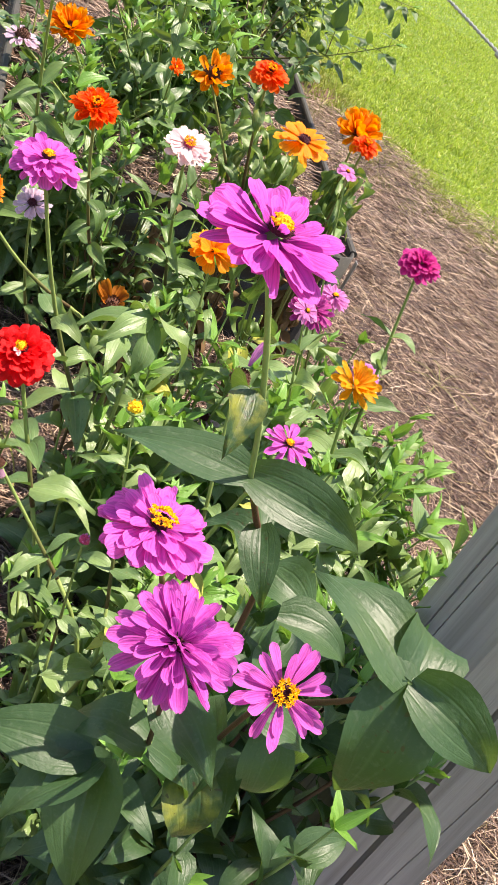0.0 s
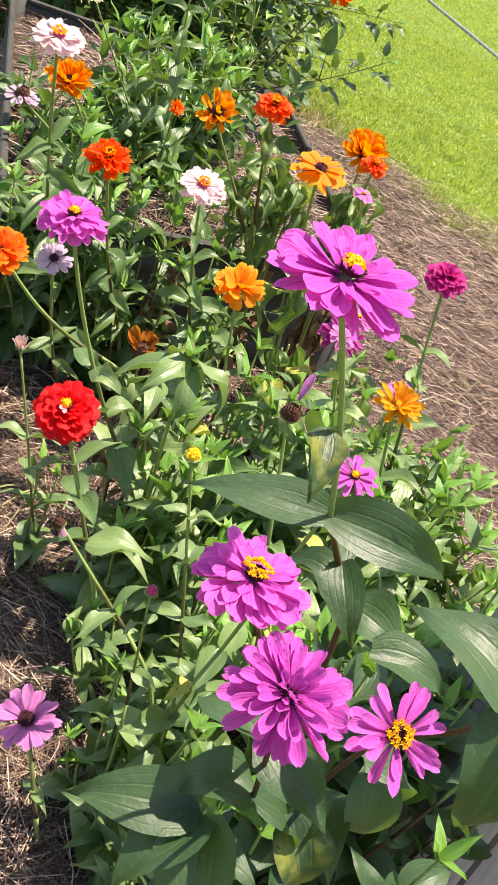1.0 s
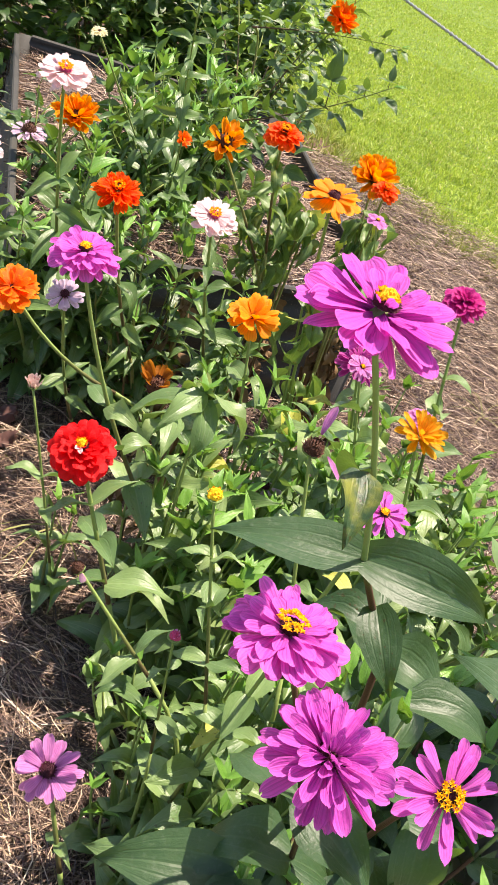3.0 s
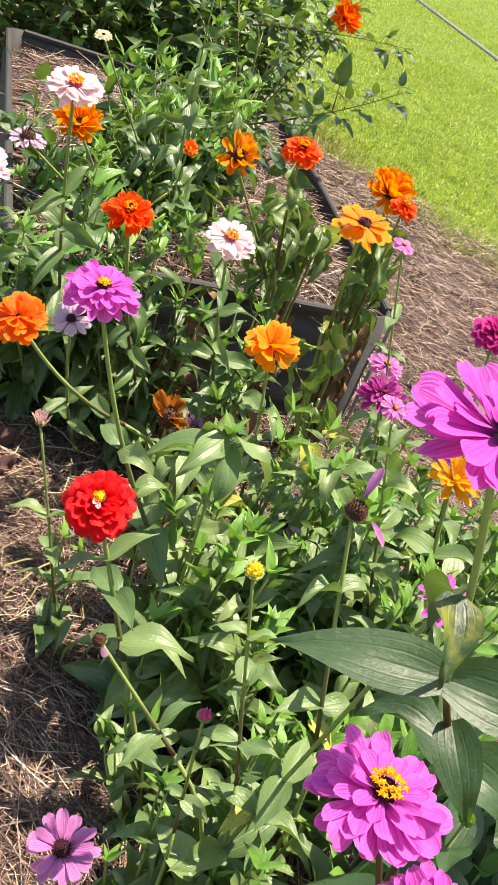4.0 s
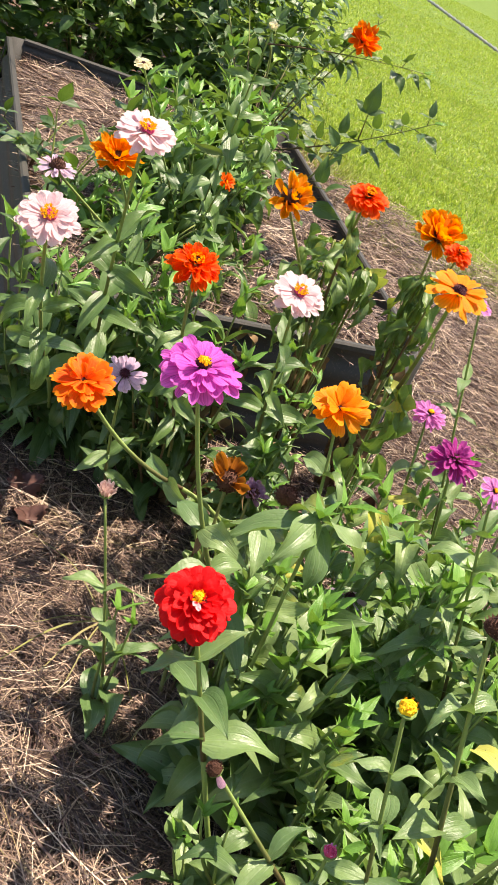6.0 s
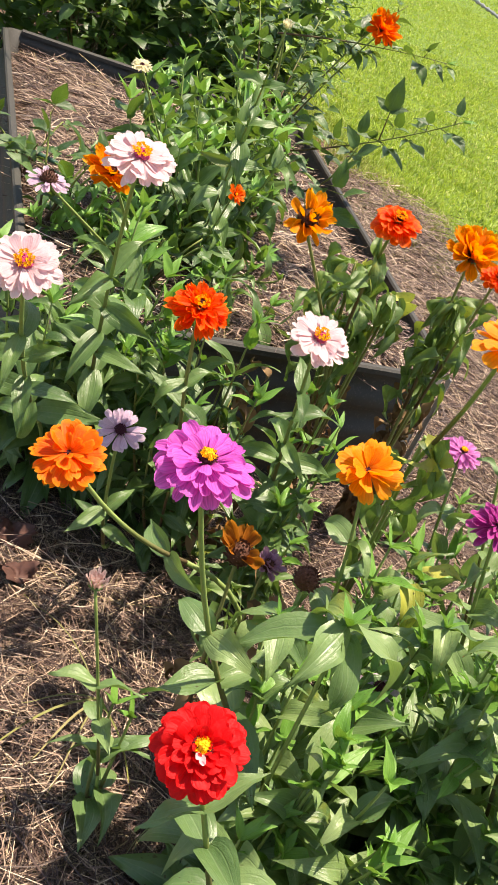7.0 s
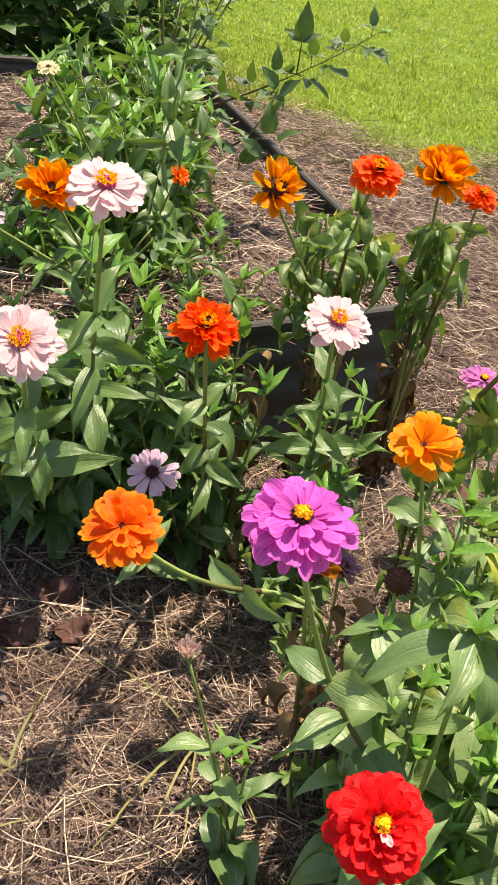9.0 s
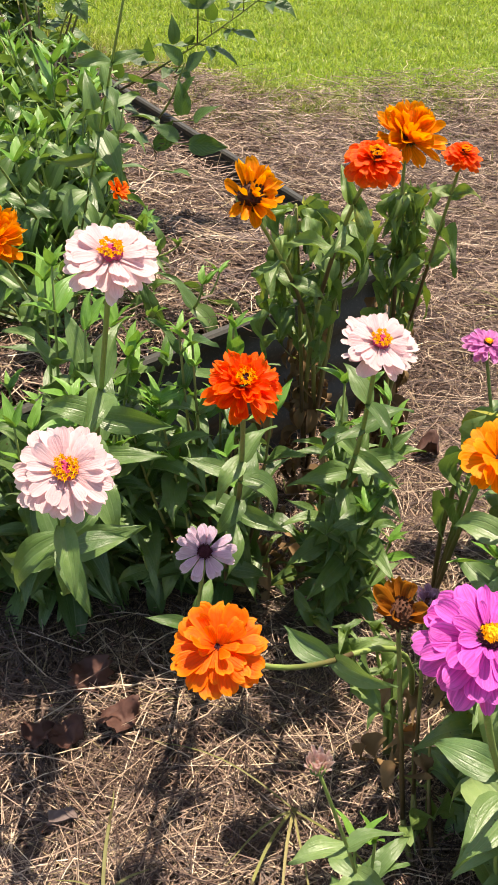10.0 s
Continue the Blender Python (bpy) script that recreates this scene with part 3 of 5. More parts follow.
def flower(parent, at, normal, radius, kind, color, shape="broad", centre="yellow", seed=0, gap=0.0, label="", mess=1.0, arc=None):
    """A flower head with its petals and its disc, under a plant. at: in the plant's space."""
    rnd = random.Random(f"flower{seed}")
    m = Matrix.Translation(at) @ facing(normal, rnd.uniform(0, 6))
    disc = radius * {"brown": 0.38, "brownish": 0.26, "dark": 0.25, "small": 0.13, "blush": 0.21}.get(centre, 0.2)
    if kind in ("bud", "closed"):
        disc = radius * (0.42 if kind == "bud" else 0.62)
    head = child("flower_head", CALYX_MESH, parent, m @ Matrix.Scale(max(disc, radius * 0.2), 4), label)
    inv = Matrix.Scale(1 / max(disc, radius * 0.2), 4)
    meshes = PETALS[shape]
    for li, (count, base, length, lift) in enumerate(LAYERS[kind]):
        for i in range(count):
            if rnd.random() < gap:
                continue
            a = 2 * math.pi * (i + 0.5 * (li % 2)) / count + rnd.gauss(0, 0.07 * mess)
            if arc is not None and not arc[0] < math.degrees(a) % 360 < arc[1]:
                continue
            el = radians(lift + rnd.gauss(0, 5 * mess))
            size = radius * length * rnd.uniform(0.9, 1.08)
            p = Matrix.Rotation(a, 4, "Z") @ Matrix.Translation((0, radius * base * 0.75, radius * (0.02 + 0.035 * li)))
            p = p @ Matrix.Rotation(el, 4, "X") @ Matrix.Rotation(rnd.gauss(0, 0.16 * mess), 4, "Y") @ Matrix.Diagonal((size * rnd.uniform(0.88, 1.1), size, size, 1))
            child("petal", rnd.choice(meshes), head, inv @ p, "", PETAL[color])
    rise = radius * 0.05 * len(LAYERS[kind])
    if kind == "closed":
        child("disc", CONES["yellow" if color == "budyellow" else "pink"], head, inv @ Matrix.Diagonal((disc * 0.8, disc * 0.8, disc * 1.1, 1)), "tight bud tip")
    if centre in ("yellow", "star", "blush"):
        child("disc", CONES["pink" if centre == "blush" else "dark"], head, inv @ Matrix.Translation((0, 0, rise - radius * 0.02)) @ Matrix.Diagonal((disc, disc, disc * (0.75 if centre == "blush" else 0.8), 1)), "magenta disc" if centre == "blush" else "dark red disc")
        if centre == "yellow":
            child("floret_mound", CONES["yellow"], head, inv @ Matrix.Translation((0, 0, rise + radius * 0.05)) @ Matrix.Diagonal((disc * 0.52, disc * 0.52, disc * 0.75, 1)), "mound of yellow florets")
        child("floret_ring", FLORET_MESH, head, inv @ Matrix.Translation((0, 0, rise + radius * 0.02)) @ Matrix.Scale(disc * (0.74 if centre == "yellow" else 1.12), 4), "ring of yellow star florets")
    elif centre in CONES:
        child("disc", CONES[centre], head, inv @ Matrix.Translation((0, 0, radius * 0.03)) @ Matrix.Scale(disc * (1.0 if centre != "brown" else 1.15), 4))
    return head


class Plant:
    """A plant that grows from one base: stems, opposite leaves and flower heads."""

    def __init__(self, base, label, seed, name="zinnia_plant", stem=None, leaf=LEAVES, group="zinnias in the garden", category="flower plant", joined=False):
        self.base = Vector(base)
        self.ob = tagged(new(name), label, category, group)
        self.ob.location = self.base
        self.rnd = random.Random(f"plant{seed}")
        self.seed = seed
        self.stem, self.leaf = stem or STEM, leaf
        self.rods, self.joined, self.blades = [], joined, []

    def rod(self, pts, r0, r1):
        pts = [Vector(p) - self.base for p in pts]
        n = len(pts) - 1
        self.rods.append(tube(pts, [r0 + (r1 - r0) * i / n for i in range(n + 1)], 6))

    def put_leaf(self, at, axis, up, length, meshes=None, material=None, apart=True):
        axis = axis.normalized()
        x = axis.cross(up)
        if x.length < 1e-3:
            x = axis.cross(Vector((1, 0, 0)))
        x.normalize()
        z = x.cross(axis)
        m = Matrix((x, axis, z)).transposed().to_4x4()
        m.translation = Vector(at) - self.base
        m = m @ Matrix.Rotation(self.rnd.gauss(0, 0.25), 4, "Y") @ Matrix.Scale(length, 4)
        me = self.rnd.choice(meshes or self.leaf)
        if self.joined or not apart:
            self.blades.append((me, m))
        else:
            child("leaf", me, self.ob, m, "", material)

    def pair(self, at, along, phi, length, lift, meshes=None):
        """Two leaves that face each other at a node."""
        along = along.normalized()
        a = along.cross(Vector((math.cos(phi), math.sin(phi), 0.1))).normalized()
        for s in (1, -1):
            e = radians(lift + self.rnd.gauss(0, 10))
            axis = a * s * math.cos(e) + along * math.sin(e)
            self.put_leaf(at, axis, along, length * self.rnd.uniform(0.85, 1.12), meshes)

    def dress(self, pts, start, size, gap=0.055, top=1.0, lift=(5, 42), meshes=None, young=True):
        """Opposite leaves along a stem, smaller towards its end."""
        length = sum((pts[i + 1] - pts[i]).length for i in range(len(pts) - 1))
        phi, d = self.rnd.uniform(0, 6), start
        while d < length * top:
            t = d / length
            k = min(len(pts) - 2, int(t * (len(pts) - 1)))
            f = t * (len(pts) - 1) - k
            p, along = pts[k].lerp(pts[k + 1], f), pts[k + 1] - pts[k]
            s = size * (1.1 - 0.45 * t) * self.rnd.uniform(0.85, 1.15)
            use = meshes or (LEAVES_SMALL if young and t > 0.86 and self.rnd.random() < 0.6 else self.leaf)
            self.pair(p, along, phi, s, lift[0] + (lift[1] - lift[0]) * t, use)
            phi += math.pi / 2 + self.rnd.gauss(0, 0.25)
            d += gap * self.rnd.uniform(0.8, 1.25)

    def stalk(self, start, end, bend=(0, 0, 0), r=(0.004, 0.0022), first=0.08, size=0.08, gap=0.06, top=0.72, lift=(0, 35), meshes=None):
        pts = curve_points(start, end, bend, 10)
        self.rod(pts, *r)
        self.dress(pts, first, size, gap, top, lift, meshes)
        return pts

    def shoot(self, start, end, size=0.07, gap=0.045, meshes=None, tip=True):
        """A leafy side shoot without a flower."""
        start, end = Vector(start), Vector(end)
        out = (end - start)
        bend = Vector((out.x, out.y, 0)) * 0.25 + Vector((0, 0, -0.02))
        pts = curve_points(start, end, bend, 8)
        self.rod(pts, 0.003, 0.0014)
        self.dress(pts, 0.03, size, gap, 0.97, (2, 45), meshes)
        if tip:
            for i in range(4):
                a = self.rnd.uniform(0, 6)
                ax = Vector((math.cos(a), math.sin(a), self.rnd.uniform(0.6, 1.6)))
                self.put_leaf(pts[-1], ax, Vector((0, 0, 1)), size * self.rnd.uniform(0.28, 0.5), meshes or LEAVES_SMALL)

    def bush(self, centre, radius, low, high, count, size=0.07, gap=0.060, meshes=None, tip=True):
        """Leafy shoots that fill a round space over a place."""
        cx, cy = centre
        for i in range(count):
            a, q = self.rnd.uniform(0, 2 * math.pi), math.sqrt(self.rnd.random())
            top = Vector((cx + math.cos(a) * radius * q, cy + math.sin(a) * radius * q, self.rnd.uniform(low, high) * (1 - 0.25 * q * q)))
            foot = self.base + Vector((0, 0, 0.02 + 0.35 * (top.z - self.base.z) * self.rnd.random()))
            if meshes is LEAVES_LIMP and tip:
                foot.z = self.base.z + (top.z - self.base.z) * self.rnd.uniform(0.5, 0.65)
            foot.x += (top.x - foot.x) * 0.25
            foot.y += (top.y - foot.y) * 0.25
            if foot.z - self.base.z > 0.1:
                self.rod(curve_points(self.base, foot, (0, 0, 0), 4), 0.004, 0.003)
            self.shoot(foot, top, size * 1.2 * self.rnd.uniform(0.75, 1.2), gap, meshes, tip)

    def bloom(self, at, normal, radius, kind, color, shape="broad", centre="yellow", **more):
        return flower(self.ob, Vector(at) - self.base, normal, radius, kind, color, shape, centre, f"{self.seed}{at}", **more)

    def withered(self, centre, radius, low, high, count, size=0.05):
        """Dry curled leaves that hang round the foot of a stalk."""
        for i in range(count):
            a = self.rnd.uniform(0, 6.3)
            at = V((centre[0] + radius * self.rnd.random() * math.cos(a), centre[1] + radius * self.rnd.random() * math.sin(a), self.rnd.uniform(low, high)))
            self.put_leaf(at, V((math.cos(a), math.sin(a), self.rnd.uniform(-2.2, -0.5))), V((0, 0, 1)), size * self.rnd.uniform(0.6, 1.3), LEAVES_DRY, apart=False)

    def hang(self, centre, radius, low, high, count, size=0.07):
        """Limp leaves that hang round the upper part of some stalks."""
        stalks = []
        for i in range(2):
            a = self.rnd.uniform(0, 6.3)
            top = V((centre[0] + radius * 0.35 * math.cos(a), centre[1] + radius * 0.35 * math.sin(a), high + 0.01))
            stalks.append(curve_points(self.base + V((0, 0, 0.01)), top, (0, 0, 0.03), 10))
            self.rod(stalks[-1], 0.0036, 0.002)
        for i in range(count):
            a, t = self.rnd.uniform(0, 6.3), self.rnd.random() ** 0.8
            z = low + (high - low) * t + size * 0.5
            pts = self.rnd.choice(stalks)
            at = min(pts, key=lambda q: abs(q.z - z)).copy()
            at += V((math.cos(a), math.sin(a), 0)) * radius * self.rnd.uniform(0.1, 0.6)
            out = V((math.cos(a), math.sin(a), self.rnd.uniform(-3.2, -0.7)))
            self.put_leaf(at, out, V((0, 0, 1)), size * self.rnd.uniform(0.75, 1.25), LEAVES_LIMP, LEAF_YELLOW if self.rnd.random() < 0.07 else None)

    def rosette(self, at, size, count=6):
        """The leafy tip of a shoot, seen from above as a star."""
        turn = self.rnd.uniform(0, 6)
        for i in range(count):
            a = turn + 2 * math.pi * i / count + self.rnd.uniform(-0.2, 0.2)
            self.put_leaf(V(at) - V((0, 0, 0.012 * (i % 2))), V((math.cos(a), math.sin(a), -0.25 - 0.25 * (i % 2))), V((0, 0, 1)), size * self.rnd.uniform(0.8, 1.1))
        for i in range(4):
            a = turn + 1.6 * i
            self.put_leaf(V(at), V((math.cos(a), math.sin(a), 1.2)), V((0, 0, 1)), size * 0.35, LEAVES_SMALL)

    def done(self):
        if self.rods:
            v, f, u = merge(self.rods)
            child("stem", mesh_of("stem", v, f, self.stem, u), self.ob, Matrix.Identity(4))
        if self.blades:
            tagged(child("foliage", joined_leaves(self.blades), self.ob, Matrix.Identity(4)), kind="stuff")
        return self.ob


def joined_leaves(blades):
    """Leaves too many to tell apart, as one mesh that keeps each leaf's own shape and colour."""
    verts, faces, uvs, slots, mats, k = [], [], [], [], [], 0
    for me, m in blades:
        n = len(me.vertices)
        co = np.empty(n * 3)
        me.vertices.foreach_get("co", co)
        a = np.array(m)
        verts.append(co.reshape(-1, 3) @ a[:3, :3].T + a[:3, 3])
        q = np.empty(len(me.loops), dtype=np.int32)
        me.loops.foreach_get("vertex_index", q)
        faces.append(q.reshape(-1, 4) + k)
        u = np.empty(len(q) * 2, dtype=np.float32)
        me.uv_layers[0].data.foreach_get("uv", u)
        uvs.append(u)
        if me.materials[0] not in mats:
            mats.append(me.materials[0])
        slots += [mats.index(me.materials[0])] * (len(q) // 4)
        k += n
    out = bpy.data.meshes.new("foliage")
    co, fa = np.concatenate(verts), np.concatenate(faces)
    out.vertices.add(len(co))
    out.vertices.foreach_set("co", co.ravel())
    out.loops.add(fa.size)
    out.loops.foreach_set("vertex_index", fa.ravel().astype(np.int32))
    out.polygons.add(len(fa))
    out.polygons.foreach_set("loop_start", (np.arange(len(fa)) * 4).astype(np.int32))
    for mat in mats:
        out.materials.append(mat)
    out.polygons.foreach_set("material_index", np.array(slots, dtype=np.int32))
    out.polygons.foreach_set("use_smooth", [True] * len(fa))
    out.uv_layers.new(name="UVMap").data.foreach_set("uv", np.concatenate(uvs))
    out.update()
    return out

# ---------------------------------------------------------------- the ground
def ground_sheet():
    xs = np.concatenate([[-60, -25, -10, -5], np.arange(-3, 3.01, 0.12), [5, 10, 25, 60]])
    ys = np.concatenate([[-40, -15, -6, -3], np.arange(-1, 9.01, 0.12), [11, 15, 25, 60, 140]])
    verts = []
    for y in ys:
        for x in xs:
            h = 0.018 * noise.noise((x * 2.1, y * 2.1, 0)) + 0.008 * noise.noise((x * 7, y * 7, 3))
            if abs(x) > 4 or y > 10 or y < -2:
                h = 0
            verts.append((x, y, h - 0.012))
    n = len(xs)
    faces = [(j * n + i, j * n + i + 1, (j + 1) * n + i + 1, (j + 1) * n + i) for j in range(len(ys) - 1) for i in range(n - 1)]
    return tagged(new("ground", mesh_of("ground", verts, faces, GROUND)), "garden soil under straw, turning into a sunny lawn", "ground", kind="structure")


ground_sheet()

# the raised bed: its own axes along the front (u) and the long side (v)
YAW = radians(22.7)
BED_U, BED_V = Vector((math.cos(YAW), math.sin(YAW))), Vector((-math.sin(YAW), math.cos(YAW)))
BED_R, BED_F, BED_W, BED_L, BED_H, BED_SOIL = 0.864, 1.977, 0.935, 1.75, 0.305, 0.272


def bed_xy(u, v):
    """u metres along the front, v metres behind it."""
    p = BED_U * (BED_R - BED_W + u) + BED_V * (BED_F + v)
    return p.x, p.y


# its corners, counter-clockwise from the near left one: the sheets are bent slightly out of square
BED = [Vector(bed_xy(*q)) for q in ((0.11, -0.075), (0.947, 0.100), (0.978, 1.79), (0.0, 1.705))]


def in_bed(x, y, margin=0.0):
    for k in range(4):
        a, b = BED[k], BED[(k + 1) % 4]
        d = (b - a).normalized()
        if d.x * (y - a.y) - d.y * (x - a.x) < margin:
            return False
    return True


def raised_bed():
    bed = tagged(new("raised_bed"), "low raised garden bed of dark corrugated steel, filled with straw", "raised bed")
    origin = BED[0]
    bed.location = (*origin, 0)
    c = 0.05

    def panel(length, m):
        """A corrugated sheet, 1.2 mm thick, with ribs that run along it."""
        rows = []
        for i in range(49):
            z = -0.03 + (BED_H - 0.008 + 0.03) * i / 48
            s = math.sin(2 * math.pi * (z - 0.02) / 0.076)
            rows.append((0.0062 * max(-1, min(1, 1.3 * s)), z))
        verts, faces = [], []
        steps = 12
        for k in range(steps + 1):
            x = length * k / steps
            wob = 0.002 * noise.noise((x * 4, length, 0))
            for d in (0, 0.0015):
                for y, z in rows:
                    verts.append((x, y + d + wob, z))
        r = len(rows)
        for k in range(steps):
            for d in range(2):
                for i in range(r - 1):
                    a = (k * 2 + d) * r + i
                    b = ((k + 1) * 2 + d) * r + i
                    faces.append((a, b, b + 1, a + 1) if d == 0 else (a, a + 1, b + 1, b))
        child("panel", mesh_of("panel", verts, faces, STEEL), bed, m)

    def rail(length, m):
        prof = [(-0.0085, -0.012), (-0.009, -0.002), (-0.005, 0.002), (0.005, 0.002), (0.009, -0.002), (0.0085, -0.012)]
        verts = [(x, y, BED_H + z) for x in np.linspace(0, length, 9) for y, z in prof]
        n = len(prof)
        faces = [(k * n + i, (k + 1) * n + i, (k + 1) * n + (i + 1) % n, k * n + (i + 1) % n) for k in range(8) for i in range(n)]
        faces += [tuple(range(n)), tuple(range(8 * n + n - 1, 8 * n - 1, -1))]
        child("top_rail", mesh_of("top_rail", verts, faces, STEEL, smooth=False), bed, m)

    def flange(parent, at, turn, material):
        """A folded strip where a corner plate is bolted to the sheet."""
        bm = bmesh.new()
        bmesh.ops.create_cube(bm, size=1, matrix=Matrix.Translation((0, 0, BED_H / 2 - 0.004)) @ Matrix.Diagonal((0.017, 0.003, BED_H - 0.006, 1)))
        bmesh.ops.bevel(bm, geom=bm.edges[:], offset=0.0008, segments=1, affect="EDGES")
        me = bpy.data.meshes.new("flange")
        bm.to_mesh(me)
        bm.free()
        me.materials.append(material)
        strip = child("flange", me, parent, Matrix.Translation((*at, 0)) @ Matrix.Rotation(turn, 4, "Z"))
        return strip

    for k in range(4):
        a, b, e = BED[k] - origin, BED[(k + 1) % 4] - origin, BED[(k + 2) % 4] - origin
        d, f = (b - a).normalized(), (e - b).normalized()
        turn, length = math.atan2(d.y, d.x), (b - a).length - 2 * c
        m = Matrix.Translation((*(a + d * c), 0)) @ Matrix.Rotation(turn, 4, "Z")
        panel(length, m)
        rail(length, m)
        # the rounded plate round the corner at b, lapped over both sheets
        out = Vector((d.y, -d.x)) - Vector((-f.y, f.x))
        arc = [(b - d * c).lerp(b, t).lerp(b.lerp(b + f * c, t), t) for t in np.linspace(0, 1, 9)]
        inner = [q - out * 0.004 for q in arc]
        verts, faces, n = [], [], len(arc)
        for z in (-0.03, BED_H - 0.002):
            for line in (arc, inner):
                verts += [(q.x, q.y, z) for q in line]
        for i in range(n - 1):
            faces += [(i, i + 1, 2 * n + i + 1, 2 * n + i), (n + i + 1, n + i, 3 * n + i, 3 * n + i + 1), (2 * n + i, 2 * n + i + 1, 3 * n + i + 1, 3 * n + i)]
        corner = child("corner", mesh_of("corner", verts, faces, STEEL), bed, Matrix.Identity(4), "rounded corner plate")
        turn2 = math.atan2(f.y, f.x)
        flange(corner, b - d * (c + 0.008) + Vector((d.y, -d.x)) * 0.011, turn, STEEL)
        # paler metal on the near right flange stands in for sun on that side
        flange(corner, b + f * (c * 0.35) + Vector((f.y, -f.x)) * 0.006, turn2, BRIGHT if k == 0 else STEEL)
    return bed


raised_bed()


def bed_soil():
    verts, faces, nu, nv = [], [], 24, 40
    mid = sum(BED, Vector((0, 0))) / 4
    q = [p + (mid - p).normalized() * 0.022 for p in BED]
    for j in range(nv + 1):
        for i in range(nu + 1):
            u, v = i / nu, j / nv
            p = q[0].lerp(q[1], u).lerp(q[3].lerp(q[2], u), v)
            verts.append((p.x, p.y, BED_SOIL - 0.02 - 0.035 * v + 0.016 * noise.noise((p.x * 6, p.y * 6, 5))))
    for j in range(nv):
        for i in range(nu):
            k = j * (nu + 1) + i
            faces.append((k, k + 1, k + nu + 2, k + nu + 1))
    tagged(new("bed_soil", mesh_of("bed_soil", verts, faces, SOIL)), "dark soil filling the raised bed", "soil", kind="structure")


bed_soil()


# ---------------------------------------------------------------- straw and grass
def ribbons(name, places, lengths, widths, heights, material, label, category, seed, lift=0.012, bend=1.1, segs=3, upright=False, slope=0.06):
    """Many thin curved blades as one mesh. places: rows of x, y, z."""
    rng = np.random.default_rng(seed)
    n = len(places)
    a = rng.uniform(0, 2 * np.pi, n)
    turn = rng.normal(0, bend, n)
    p = np.array(places, dtype=float)
    rows = []
    if upright:
        lean = rng.uniform(0.2, 1.3, n)
        for s in range(segs + 1):
            t = s / segs
            w = widths * (1 - t ** 1.5) * 0.5 + 0.0002
            off = lengths * lean * t ** 1.6
            c = np.stack([p[:, 0] + np.cos(a) * off, p[:, 1] + np.sin(a) * off, p[:, 2] + lengths * t * (1 - 0.45 * lean * t)], 1)
            side = np.stack([-np.sin(a + turn), np.cos(a + turn), np.zeros(n)], 1)
            rows += [c - side * w[:, None], c + side * w[:, None]]
    else:
        # some neighbours lie in one direction, as they were raked
        drift = np.array([5.0 * noise.noise((x * 4.5, y * 4.5, 4)) + 2.0 * noise.noise((x * 14, y * 14, 8)) for x, y, _ in places])
        a = np.where(rng.random(n) < 0.5, drift + rng.normal(0, 0.5, n), a)
        tilt = rng.normal(0, slope, n)
        kink = rng.normal(0, 0.012, n)
        roll = rng.uniform(-0.9, 0.9, n)
        for s in range(segs + 1):
            t = s / segs - 0.5
            d = a + turn * t
            along = lengths * t
            c = np.stack([p[:, 0] + np.cos(d) * along + kink * np.cos(9 * t), p[:, 1] + np.sin(d) * along + kink * np.sin(7 * t), p[:, 2] + heights + along * tilt - 0.25 * lift * (2 * t) ** 2], 1)
            side = np.stack([-np.sin(d) * np.cos(roll), np.cos(d) * np.cos(roll), np.sin(roll)], 1)
            w = (widths * 0.5 * (1 - 0.35 * abs(2 * t)))[:, None]
            rows += [c - side * w, c + side * w]
    k = 2 * (segs + 1)
    co = np.stack(rows, 1).reshape(-1, 3)
    quad = np.array([[2 * s, 2 * s + 1, 2 * s + 3, 2 * s + 2] for s in range(segs)])
    faces = (np.arange(n)[:, None, None] * k + quad[None]).reshape(-1, 4)
    me = bpy.data.meshes.new(name)
    me.vertices.add(len(co))
    me.vertices.foreach_set("co", co.ravel())
    me.loops.add(faces.size)
    me.loops.foreach_set("vertex_index", faces.ravel().astype(np.int32))
    me.polygons.add(len(faces))
    me.polygons.foreach_set("loop_start", (np.arange(len(faces)) * 4).astype(np.int32))
    me.materials.append(material)
    me.update()
    me.validate()
    return tagged(new(name, me), label, category, kind="stuff")


def straw(name, label, boxes, keep, z, count, seed, long=(0.06, 0.2), wide=(0.0010, 0.0026), pile=0.03, fall=0.0, segs=3, bend=0.8, slope=0.06):
    rng = np.random.default_rng(seed)
    out = []
    total = sum((x1 - x0) * (y1 - y0) for x0, y0, x1, y1 in boxes)
    for x0, y0, x1, y1 in boxes:
        k = int(count * (x1 - x0) * (y1 - y0) / total)
        q = np.stack([rng.uniform(x0, x1, k), rng.uniform(y0, y1, k)], 1)
        out += [(x, y, z - fall * (x * BED_V.x + y * BED_V.y - BED_F)) for x, y in q if keep(x, y)]
    n = len(out)
    hump = np.array([0.012 * noise.noise((x * 5, y * 5, 7)) for x, y, _ in out])
    ribbons(name, out, rng.uniform(*long, n), rng.uniform(*wide, n), 0.004 + hump + pile * rng.random(n) ** 1.7, STRAW, label, "straw", seed, bend=bend, segs=segs, slope=slope)


def lawn_side(x, y):
    return min(x * LAWN_N.x + y * LAWN_N.y - LAWN_D, x * LAWN_N2.x + y * LAWN_N2.y - LAWN_D2)


def free_ground(x, y):
    return not in_bed(x, y, -0.03) and lawn_side(x, y) < -0.22 + 0.7 * random.random() ** 1.6 + 0.3 * noise.noise((x * 2, y * 2, 1))


